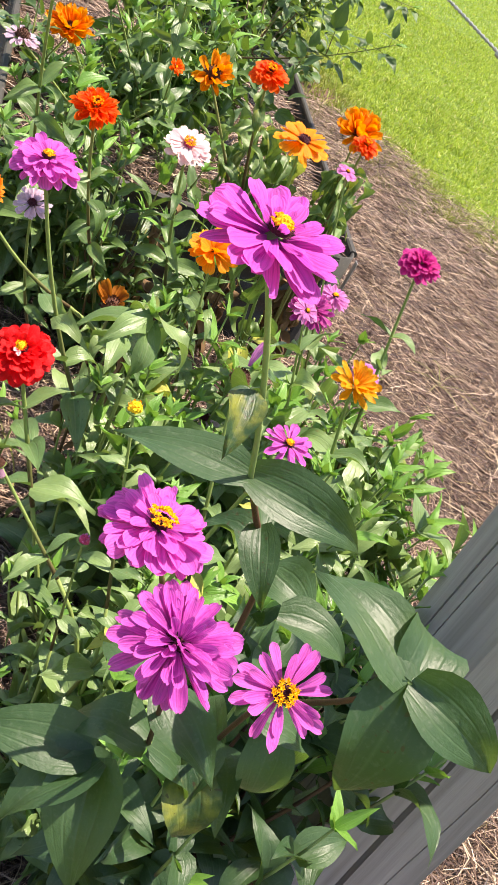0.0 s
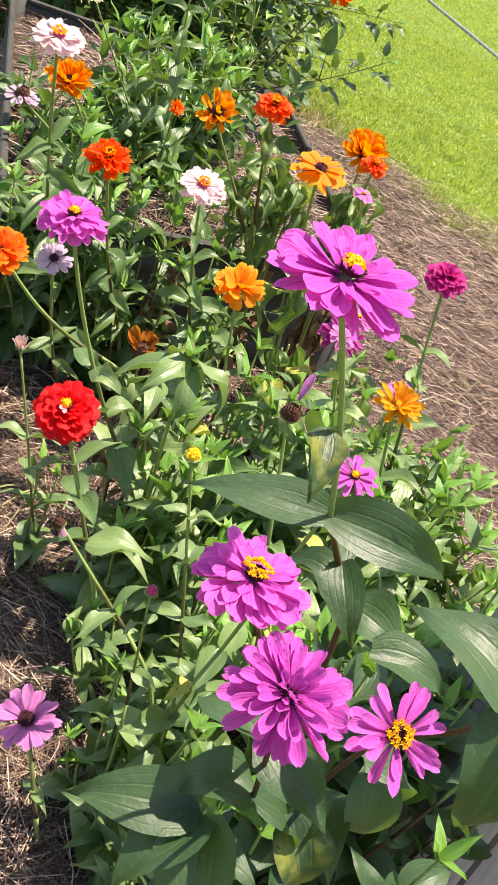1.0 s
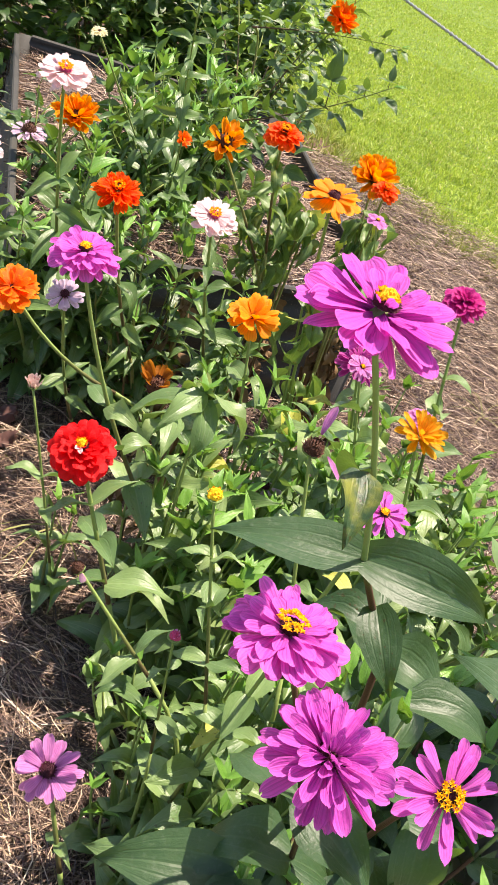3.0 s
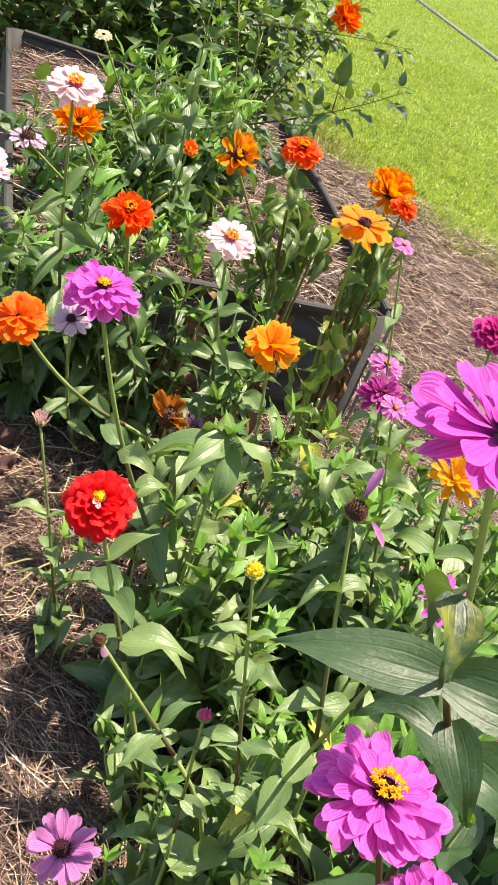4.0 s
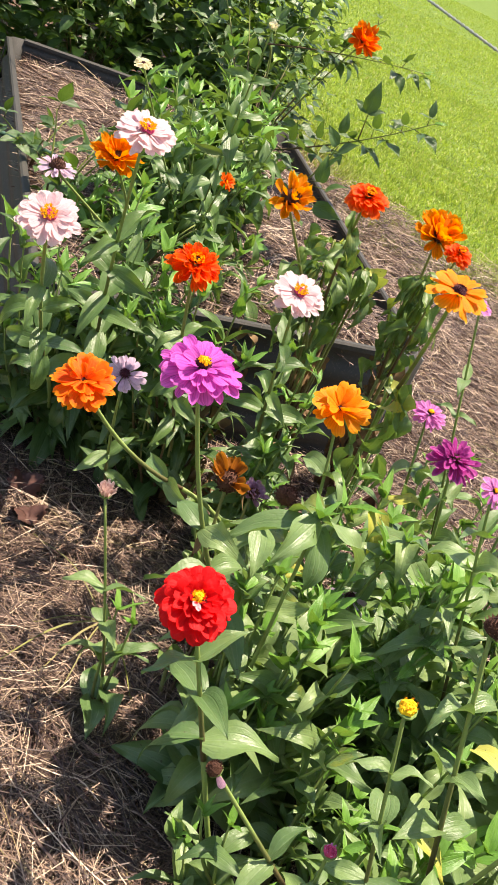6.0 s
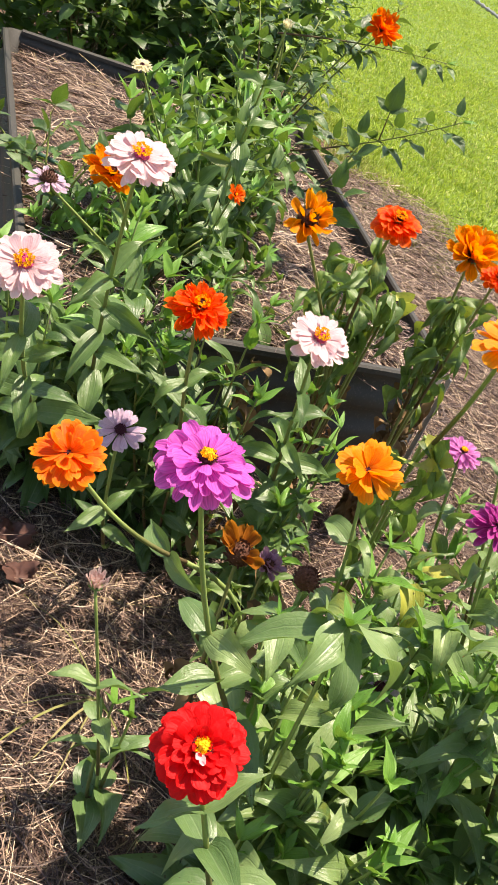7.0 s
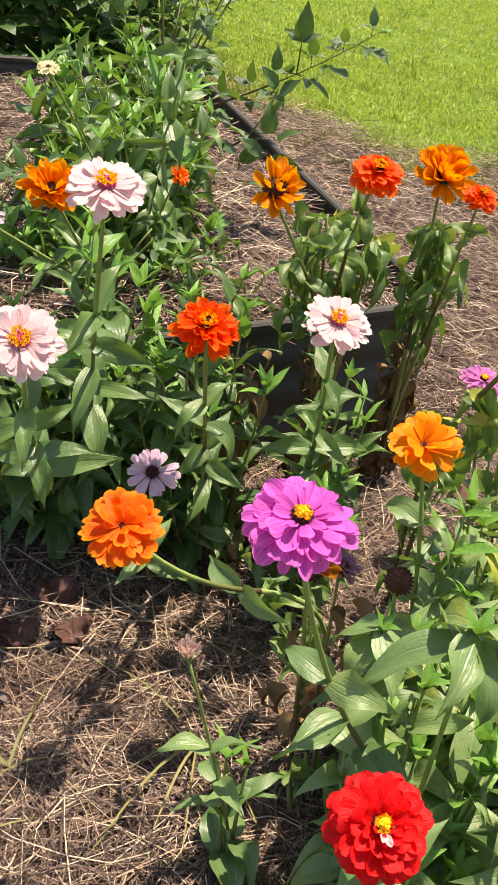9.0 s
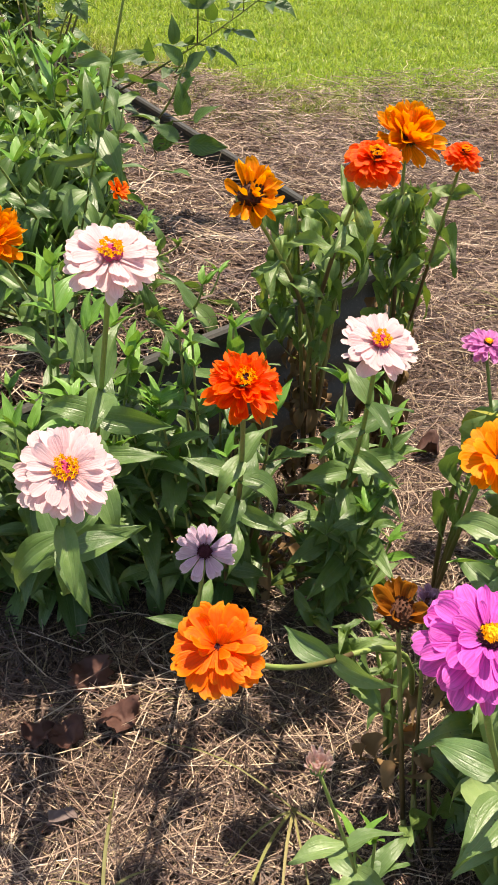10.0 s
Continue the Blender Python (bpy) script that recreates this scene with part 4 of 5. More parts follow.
straw("straw_mulch", "dry tan straw mulch on the garden path", [(-1.15, 0.55, 0.45, 2.3)], free_ground, 0.0, 78000, 11, (0.10, 0.30), (0.0008, 0.0019), 0.040, segs=5)
straw("straw_mulch", "dry straw mulch beside the raised bed and lawn", [(-0.75, 2.3, 1.25, 4.7), (0.45, 0.7, 1.25, 2.3)], free_ground, 0.0, 90000, 12, (0.05, 0.17), (0.0011, 0.0026), 0.055, segs=4, bend=1.7, slope=0.22)
straw("straw_mulch", "dry straw mulch lying on the left path", [(-2.8, 0.55, -1.15, 4.6), (-1.15, 2.3, -0.75, 4.6), (-2.0, -0.4, 1.3, 0.55), (0.45, 0.55, 1.6, 0.7)], free_ground, 0.0, 24000, 13, (0.08, 0.24), (0.002, 0.004))
straw("bed_straw", "pale straw mulch covering the raised bed", [(min(p.x for p in BED), min(p.y for p in BED), max(p.x for p in BED), max(p.y for p in BED))], lambda x, y: in_bed(x, y, 0.07), BED_SOIL - 0.006, 86000, 14, (0.06, 0.22), (0.0012, 0.0028), 0.04, 0.02, bend=1.2, slope=0.12)


def lawn():
    rng = np.random.default_rng(5)
    pts = []
    for x0, y0, x1, y1, density in ((-1.4, 3.0, 2.4, 6.6, 7500), (-3.2, 6.6, 3.6, 10.5, 3800), (-4.0, 10.5, 5.5, 19.0, 1000), (-2.0, 19.0, 7.5, 34.0, 260)):
        k = int((x1 - x0) * (y1 - y0) * density)
        q = np.stack([rng.uniform(x0, x1, k), rng.uniform(y0, y1, k), rng.random(k)], 1)
        for x, y, r in q:
            if in_bed(x, y, -0.02):
                continue
            e = lawn_side(x, y) + 0.42 * noise.noise((x * 1.7, y * 1.7, 1)) + 0.22 * noise.noise((x * 9, y * 9, 2))
            if r < max(0.0, e + 0.72) ** 1.6 * 1.25:
                pts.append((x, y, -0.005))
    n = len(pts)
    far = np.array([p[1] for p in pts])
    clump = np.array([max(0.0, min(1.0, 0.5 + 0.9 * noise.noise((p[0] * 6, p[1] * 6, 9)))) for p in pts])
    verge = np.array([1.0 + 1.5 * max(0.0, 1.0 - abs(lawn_side(p[0], p[1]) + 0.2) / 0.6) for p in pts])
    ribbons("lawn_grass", pts, rng.uniform(0.016, 0.042, n) * (0.35 + 1.1 * clump) * verge, rng.uniform(0.004, 0.0075, n) * (1 + 0.12 * (far - 4)), 0, GRASS, "sunny bright green mown lawn grass", "grass", 6, segs=2, upright=True)


lawn()


# ---------------------------------------------------------------- post and cable
def wooden_post():
    post = tagged(new("wooden_post"), "thick weathered grey wooden post with long drying cracks", "post")
    post.matrix_world = pose(0.380, 0.924, 0, 0, 0, 16.7)
    h, s = 1.32, 0.076
    # a square outline with worn edges and drying cracks of unlike width and depth on each face
    cracks = [((-0.012, 0.0042, 0.030), (0.041, 0.0010, 0.006)), ((0.01, 0.002, 0.012), (0.04, 0.001, 0.006)), ((-0.02, 0.002, 0.012), (0.03, 0.001, 0.006)), ((-0.022, 0.0020, 0.016), (-0.004, 0.0014, 0.010))]
    outline = []
    for k in range(4):
        a = Matrix.Rotation(k * math.pi / 2, 2)
        pts = [(-s + 0.006, -s)]
        for x, w, d in cracks[k]:
            pts += [(x - w, -s), (x, -s + d), (x + w, -s)]
        pts += [(s - 0.006, -s), (s, -s + 0.006)]
        outline += [a @ Vector(p) for p in pts]
    verts, faces, n, steps = [], [], len(outline), 40
    for i in range(steps + 1):
        z = -0.05 + (h + 0.05) * i / steps
        for j, p in enumerate(outline):
            k = 0.0015 * noise.noise((p.x * 30, p.y * 30, z * 5))
            which = (j % 9 - 1) // 3
            slide = 0.012 * noise.noise((j // 9 * 3.1 + which * 7.7, 0.2, z * 3.5)) if 1 <= j % 9 <= 6 else 0
            if j % 9 in (2, 5):
                p = p * (1.0 - 0.12 * max(0.0, noise.noise((j, 3.3, z * 4))))
            face = [Vector((1, 0)), Vector((0, 1)), Vector((-1, 0)), Vector((0, -1))][j // 9]
            q = p * (1 + k * 8) + face * slide
            verts.append((q.x, q.y, z))
    for i in range(steps):
        for j in range(n):
            faces.append((i * n + j, i * n + (j + 1) % n, (i + 1) * n + (j + 1) % n, (i + 1) * n + j))
    faces.append(tuple(steps * n + j for j in range(n)))
    child("timber", mesh_of("timber", verts, faces, WOOD, smooth=False), post, Matrix.Identity(4))
    return post


wooden_post()


def cable():
    thing = tagged(new("steel_cable"), "taut twisted steel wire cable fastened to the post", "cable")
    d = Vector((0.580, -0.811, -0.070))
    a, b = Vector((-0.112, 1.684, 0.926)) - d * 3.2, Vector((-0.112, 1.684, 0.926)) + d * 0.86
    thing.location = b
    axis = (b - a).normalized()
    x = axis.cross(Vector((0, 0, 1))).normalized()
    y = axis.cross(x)
    length = (b - a).length
    for k in range(6):
        pts = []
        steps = 300
        for i in range(steps + 1):
            w = 2 * math.pi * (i / steps * length / 0.026 + k / 6)
            pts.append(a + axis * (length * i / steps) + (x * math.cos(w) + y * math.sin(w)) * 0.0018 - b)
        v, f, u = tube(pts, [0.00118] * (steps + 1), 5)
        child("strand", mesh_of("strand", v, f, BRIGHT, u), thing, Matrix.Identity(4))
    knot = Vector((0.045, 1.46, 0.908)) - b
    t = (knot.dot(axis)) * axis
    v, f, u = tube([t - axis * 0.012 + y * 0.001, t + axis * 0.012 + y * 0.001], [0.0052, 0.0052], 8)
    child("clamp", mesh_of("clamp", v, f, BRIGHT, u, False), thing, Matrix.Identity(4), "small wire clamp")


cable()


# ---------------------------------------------------------------- zinnias
TO_CAM = (0, -0.42, 1)

# the tall violet plant beside the post
p = Plant((0.15, 0.68, 0), "tall zinnia with four large violet blooms beside the post", 1, stem=STEM_RED, leaf=LEAVES_BROAD)
neck = V((0.053, 0.5858, 0.7008))
low = V((0.1006, 0.6468, 0.6008))
p.rod(curve_points(p.base, low, (0.01, 0.02, 0), 10) + curve_points(low, neck, (0.0, 0, -0.006), 5)[1:] + curve_points(neck, (0.001, 0.512, 0.866), (0.006, 0.008, 0), 5)[1:], 0.0036, 0.0019)
for ax, ln in (((0.94, -0.10, 0.12), 0.108), ((-0.94, -0.05, -0.16), 0.104)):
    p.put_leaf(neck, V(ax), V((0, -0.5, 1)), ln, LEAVES_NECK)
for ax, ln in (((0.35, -0.65, -0.35), 0.067), ((-0.3, 0.7, 0.1), 0.06)):
    p.put_leaf(V((0.0774, 0.6163, 0.652)), V(ax), V((0, -0.5, 1)), ln)
p.pair(V((0.0262, 0.5516, 0.774)), V((0, -0.1, 1)), 0.2, 0.048, -20)
p.pair(low, V((0, 0, 1)), 1.2, 0.08, 5)
p.bloom((0.0, 0.509, 0.874), (0.06, -0.16, 1), 0.041, "open", "violet", "plane", "yellow", mess=1.6, gap=0.10, label="large ruffled violet bloom")
for at, nrm, rad, kind, col, shape, cen, foot, mess in (
    ((0.024, 0.472, 0.709), (0.0, -0.08, 1), 0.0355, "double", "orchid", "mixed", "star", (0.0762, 0.5065, 0.5764), 1.5),
    ((0.066, 0.430, 0.684), (0.06, -0.46, 1), 0.038, "full", "deepviolet", "strap", "dark", (0.0884, 0.5065, 0.5276), 2.0),
    ((0.130, 0.450, 0.676), (0.10, -0.72, 0.9), 0.032, "semi", "orchid", "strap", "star", (0.1311, 0.5553, 0.5032), 2.0),
):
    foot = V(foot)
    p.rod(curve_points(low + V((0, 0, -0.16)), foot, (0, -0.02, 0), 5), 0.0026, 0.0022)
    p.rod(curve_points(foot, at, (0, 0.015, 0.0), 6), 0.0021, 0.0017)
    p.pair(foot, V((0, -0.2, 1)), p.rnd.uniform(0, 3), 0.078, 0)
    p.bloom(at, nrm, rad, kind, col, shape, cen, mess=mess, label="violet zinnia bloom")
# broad leaves that reach over the post and toward the near side
arm = curve_points((0.1555, 0.6285, 0.5032), (0.1897, 0.4821, 0.7045), (0.02, -0.02, 0.02), 6)
p.rod(arm, 0.0026, 0.002)
for ax, ln in (((-0.85, 0.35, 0.35), 0.095), ((0.10, -0.45, -0.85), 0.10), ((0.80, -0.1, -0.15), 0.085), ((0.1, 0.6, 0.2), 0.08)):
    p.put_leaf(arm[-1], V(ax), V((0, -0.5, 1)), ln)
for at, ax, ln in (((0.0604, 0.4943, 0.5032), (-0.9, -0.30, 0.05), 0.10), ((0.064, 0.4943, 0.5032), (0.25, -0.7, -0.45), 0.10), ((0.064, 0.4943, 0.5032), (-0.5, -0.7, -0.3), 0.085), ((0.1189, 0.5187, 0.5154), (0.5, -0.5, -0.5), 0.078),
                   ((0.1311, 0.5431, 0.5276), (-0.1, -0.6, -0.7), 0.075), ((0.1433, 0.5309, 0.5764), (0.7, 0.25, -0.1), 0.075), ((0.1189, 0.5675, 0.6252), (0.8, 0.15, 0.1), 0.068), ((0.1616, 0.5553, 0.552), (0.2, -0.5, -0.8), 0.082)):
    p.put_leaf(V(at), V(ax), V((0, -0.4, 1)), ln)
p.bush((0.17, 0.71), 0.13, 0.38, 0.58, 9, 0.07, 0.05)
p.bush((0.14, 0.66), 0.07, 0.28, 0.48, 4, 0.065, 0.055)
p.bush((0.25, 0.80), 0.12, 0.38, 0.55, 10, 0.07, 0.05)
p.bush((0.185, 0.83), 0.075, 0.46, 0.585, 6, 0.075, 0.06)
p.bush((0.275, 0.93), 0.07, 0.42, 0.54, 5, 0.07, 0.06)
p.done()


def simple(base, label, seed, blooms, bushes=(), stem=None, leaf=LEAVES, size=0.075, gap=0.06, joined=False, dry=(), stars=(), yellow=(), limp=()):
    """A zinnia with some blooms on stalks of their own and leafy shoots between them."""
    q = Plant(base, label, seed, stem=stem, leaf=leaf, joined=joined)
    for b in blooms:
        at, nrm = V(b["at"]), b.get("normal", TO_CAM)
        foot = V(b.get("foot", q.base))
        up = V(nrm).normalized()
        neck_at = at - up * b["r"] * 0.12
        pts = curve_points(foot, neck_at, b.get("bend", (0, 0, 0)), 10)
        thick = min(0.003, 0.0014 + 0.045 * b["r"])
        q.rod(pts, thick, thick * 0.75)
        if "foot" in b:
            woody = 0.0042 if stem is STEM_DRY else 0.0036
            way = (pts[1] - pts[0]).normalized() * (foot - q.base).length * 0.5
            q.rod(curve_points(q.base, foot, (foot - q.base) * 0.5 - way, 8), woody, thick)
        q.dress(pts, b.get("first", 0.10), b.get("leaf", size), gap, b.get("top", 0.70), b.get("lift", (0, 30)))
        q.bloom(at, nrm, b["r"], b["kind"], b["color"], b.get("shape", "broad"), b.get("centre", "yellow"), mess=b.get("mess", 1.0), gap=b.get("gap", 0.0), arc=b.get("arc"), label=b.get("label", ""))
    for c in bushes:
        q.bush(*c)
    for c in dry:
        q.withered(*c)
    for c in limp:
        q.hang(*c)
    for at, size in stars:
        q.rod(curve_points(q.base, at, (0, 0, 0), 6), 0.003, 0.002)
        q.rosette(at, size)
    for at, ax, ln in yellow:
        q.put_leaf(V(at), V(ax), V((0, 0, 1)), ln, None, LEAF_YELLOW)
    q.done()
    return q


def B(at, r, kind, color, **more):
    return dict(at=at, r=r, kind=kind, color=color, **more)


red_zinnia = simple((-0.03, 0.97, 0), "zinnia with one bright red bloom over straw", 2,
       [B((-0.226, 0.929, 0.468), 0.040, "full", "red", normal=(0.0, -0.62, 1), foot=(-0.15, 0.96, 0.27), top=0.85, first=0.03)],
       [((-0.03, 1.06), 0.04, 0.14, 0.30, 5, 0.06), ((-0.12, 0.97), 0.03, 0.14, 0.27, 4, 0.065)])
for spin, lift in ((2.6, 50), (3.4, 35)):
    child("petal", PETALS["broad"][0], red_zinnia.ob, Matrix.Translation(V((-0.224, 0.918, 0.477)) - red_zinnia.base) @ facing((0.0, -0.62, 1), spin) @ Matrix.Rotation(radians(lift), 4, "X") @ Matrix.Scale(0.0105, 4), "pale pink stunted petal", PETAL["white"])
seed_zinnia = simple((-0.02, 0.82, 0), "leafy zinnia with seed heads and small buds", 3,
       [B((-0.064, 0.770, 0.582), 0.013, "closed", "budyellow", shape="petite", centre="none", foot=(0.0, 0.78, 0.36), first=0.05, top=0.8, leaf=0.05, normal=(0, -0.2, 1), label="half open bud"),
        B((-0.0055, 0.885, 0.600), 0.026, "faded", "drypurple", centre="brown", gap=0.82, foot=(0.06, 0.86, 0.36), first=0.05, leaf=0.05, normal=(0.1, -0.2, 1), label="brown seed head with two last petals"),
        B((-0.158, 0.786, 0.438), 0.017, "faded", "drypurple", centre="brown", gap=0.85, normal=(-0.5, -0.2, 0.6), foot=(-0.06, 0.80, 0.34), first=0.03, leaf=0.05, label="dry seed head"),
        B((-0.051, 0.777, 0.420), 0.011, "closed", "pink", shape="strap", centre="none", foot=(-0.03, 0.79, 0.26), first=0.05, top=0.8, leaf=0.045, normal=(0, -0.2, 1), label="small closed pink bud"),
        B((0.066, 0.735, 0.652), 0.023, "semi", "orchid", shape="strap", normal=(0, -0.35, 1))],
       [((-0.05, 0.84), 0.035, 0.15, 0.28, 4, 0.055), ((0.065, 0.87), 0.10, 0.20, 0.39, 18, 0.065), ((0.09, 0.70), 0.06, 0.14, 0.34, 6, 0.06), ((0.105, 0.74), 0.09, 0.20, 0.39, 11, 0.065), ((0.03, 0.96), 0.065, 0.16, 0.33, 8, 0.065)],
       yellow=(((0.062, 0.945, 0.440), (0.35, -0.55, 0.45), 0.062), ((0.050, 0.90, 0.36), (0.6, -0.5, -0.2), 0.05), ((0.03, 0.80, 0.33), (-0.5, -0.7, -0.1), 0.05)))
for at, way, size in (((-0.003, 0.886, 0.618), (0.05, 0.1, 1), 0.030), ((0.010, 0.878, 0.604), (0.8, -0.5, -0.35), 0.024)):
    child("petal", PETALS["strap"][1], seed_zinnia.ob, Matrix.Translation(V(at) - seed_zinnia.base) @ V(way).to_track_quat("Y", "Z").to_matrix().to_4x4() @ Matrix.Scale(size, 4), "last faded purple petal", PETAL["mauve"])
simple((-0.04, 0.76, 0), "mauve zinnia low over the straw", 4,
       [B((-0.120, 0.775, 0.19), 0.038, "daisy", "mauve", shape="plane", centre="dark", normal=(-0.1, -0.6, 0.9), foot=(-0.07, 0.77, 0.06), first=0.04, top=0.5, leaf=0.04, mess=1.6)])
simple((-0.12, 1.14, 0), "zinnia with a large violet bloom and broad leaves", 5,
       [B((-0.311, 1.028, 0.630), 0.041, "double", "orchid", shape="mixed", normal=(0.02, -0.28, 1), foot=(-0.18, 1.13, 0.30), bend=(-0.02, 0, -0.02), first=0.04, top=0.55, mess=1.0),
        B((-0.180, 1.238, 0.428), 0.034, "faded", "dryorange", centre="brown", gap=0.9, foot=(-0.16, 1.17, 0.15), label="round brown seed head")],
       [((-0.11, 1.14), 0.10, 0.26, 0.44, 16, 0.08), ((-0.05, 1.06), 0.09, 0.18, 0.34, 7, 0.075)], stars=(((-0.147, 1.092, 0.505), 0.092), ((-0.19, 1.20, 0.40), 0.07)), leaf=LEAVES_PALE)
simple((-0.20, 1.24, 0), "withered zinnia with faded orange petals", 6,
       [B((-0.250, 1.325, 0.362), 0.040, "shaggy", "dryorange", shape="ragged", centre="brown", gap=0.74, mess=2.4, normal=(0, -0.5, 0.8), foot=(-0.22, 1.30, 0.08), top=0.3),
        B((-0.215, 1.345, 0.35), 0.022, "upright", "drypurple", shape="ragged", centre="brown", normal=(0.3, -0.3, 0.8), foot=(-0.2, 1.33, 0.08), top=0.2)],
       [((-0.22, 1.33), 0.05, 0.12, 0.26, 2, 0.05, 0.05, LEAVES_LIMP, False)], stem=STEM_DRY, dry=(((-0.22, 1.34), 0.04, 0.12, 0.36, 14),))
simple((-0.28, 1.19, 0), "thin zinnia with one pale pink bud", 7,
       [B((-0.366, 1.142, 0.388), 0.0165, "bud", "blush", shape="strap", centre="none", normal=(0, -0.15, 1), foot=(-0.29, 1.19, 0.1), bend=(0.02, 0, -0.05), first=0.13, top=0.62, label="pale pink opening bud")],
       [((-0.28, 1.18), 0.045, 0.14, 0.26, 2, 0.065)])
simple((-0.20, 1.42, 0), "zinnia with a bowed stem and orange bloom", 8,
       [B((-0.440, 1.182, 0.484), 0.038, "wavy", "orange", shape="wide", mess=2.1, centre="small", normal=(-0.1, -0.55, 1), foot=(-0.30, 1.30, 0.34), bend=(-0.01, 0, -0.035), first=0.03, top=0.42, leaf=0.06)],
       [((-0.25, 1.40), 0.05, 0.2, 0.33, 3, 0.055, 0.06, LEAVES_LIMP)])
simple((-0.44, 1.78, 0), "zinnia with a pale lilac single bloom", 9,
       [B((-0.431, 1.366, 0.420), 0.030, "daisy", "lilac", shape="plane", centre="dark", normal=(0, -0.75, 0.9), bend=(0, -0.04, 0), foot=(-0.43, 1.58, 0.1), top=0.6)],
       [((-0.46, 1.73), 0.09, 0.18, 0.40, 9, 0.07)], leaf=LEAVES_DEEP_SHADED)
simple((-0.08, 1.36, 0), "zinnia with a ruffled orange bloom", 10,
       [B((-0.161, 1.372, 0.502), 0.040, "ruffle", "amber", shape="wide", centre="small", mess=2.0, normal=(0, -0.45, 1), bend=(0.02, 0, 0), foot=(-0.11, 1.36, 0.16), first=0.03, top=0.75),
        B((-0.048, 1.275, 0.315), 0.031, "faded", "lilac", shape="strap", centre="dark", gap=0.1, normal=(0, -0.45, 1), foot=(-0.06, 1.33, 0.10), top=0.3, label="wilting lilac bloom with hanging petals")],
       [((-0.07, 1.34), 0.13, 0.22, 0.46, 20, 0.075), ((0.02, 1.22), 0.13, 0.18, 0.42, 16, 0.075)], yellow=(((-0.06, 1.36, 0.40), (0.2, -0.6, -0.3), 0.075), ((-0.05, 1.38, 0.41), (0.6, -0.1, 0.4), 0.06), ((-0.10, 1.30, 0.30), (-0.7, -0.3, 0), 0.07)), stars=(((-0.02, 1.28, 0.42), 0.075),), leaf=LEAVES_PALE)
simple((-0.60, 1.79, 0), "tall blush-white zinnias with long stems", 11,
       [B((-0.540, 1.208, 0.632), 0.036, "flat", "white", shape="plane", centre="blush", normal=(0.05, -0.70, 0.9), bend=(0, -0.05, 0), foot=(-0.58, 1.58, 0.25), first=0.06, top=0.8, leaf=0.09),
        B((-0.503, 1.345, 0.723), 0.038, "flat", "white", shape="plane", centre="blush", normal=(0.05, -0.42, 1), foot=(-0.54, 1.66, 0.28), bend=(0, -0.03, 0), first=0.08, top=0.66, leaf=0.095)],
       [((-0.57, 1.73), 0.14, 0.30, 0.55, 26, 0.085), ((-0.70, 1.73), 0.10, 0.30, 0.5, 9, 0.085)], leaf=LEAVES_DEEP_SHADED)
simple((-0.36, 1.74, 0), "zinnia with a shaggy red-orange bloom and dry lower leaves", 12,
       [B((-0.398, 1.372, 0.593), 0.036, "full", "redorange", centre="star", shape="ragged", normal=(0.05, -0.5, 1), foot=(-0.37, 1.62, 0.24), bend=(0, -0.05, 0), first=0.05, top=0.8, mess=1.5)],
       [((-0.40, 1.70), 0.10, 0.25, 0.52, 15, 0.07), ((-0.34, 1.74), 0.05, 0.15, 0.36, 5, 0.05, 0.05, LEAVES_LIMP, False)], dry=(((-0.345, 1.76), 0.035, 0.05, 0.40, 44, 0.055), ((-0.30, 1.74), 0.05, 0.03, 0.14, 24, 0.05)), stem=STEM_DRY, leaf=LEAVES_DEEP_SHADED)
simple((-0.22, 1.72, 0), "zinnia with a flat blush-white bloom", 13,
       [B((-0.270, 1.424, 0.598), 0.037, "flat", "white", shape="plane", centre="blush", normal=(0.08, -0.46, 1), foot=(-0.24, 1.62, 0.28), bend=(0, -0.04, 0), first=0.04, top=0.75, leaf=0.075)],
       [((-0.23, 1.62), 0.08, 0.26, 0.48, 14, 0.065), ((-0.22, 1.62), 0.06, 0.12, 0.3, 5, 0.055, 0.045, LEAVES_LIMP)], dry=(((-0.21, 1.74), 0.03, 0.05, 0.3, 22),), leaf=LEAVES_DEEP_SHADED)
simple((-0.065, 2.05, 0), "tall zinnias with orange and red blooms over limp leaves", 14,
       [B((-0.107, 1.935, 0.620), 0.052, "shaggy", "oldamber", shape="ragged", centre="brownish", normal=(0.05, -0.55, 0.9), foot=(-0.085, 1.97, 0.33), first=0.12, top=0.7, mess=1.6),
        B((-0.075, 1.805, 0.640), 0.027, "full", "redorange", centre="star", normal=(0.1, -0.3, 1), foot=(-0.075, 1.92, 0.36), first=0.12, top=0.85)],
       stem=STEM_DRY, leaf=LEAVES_LIMP, limp=(((-0.085, 1.94), 0.046, 0.31, 0.53, 58, 0.062),), dry=(((-0.07, 2.04), 0.024, 0.05, 0.36, 120, 0.05),))
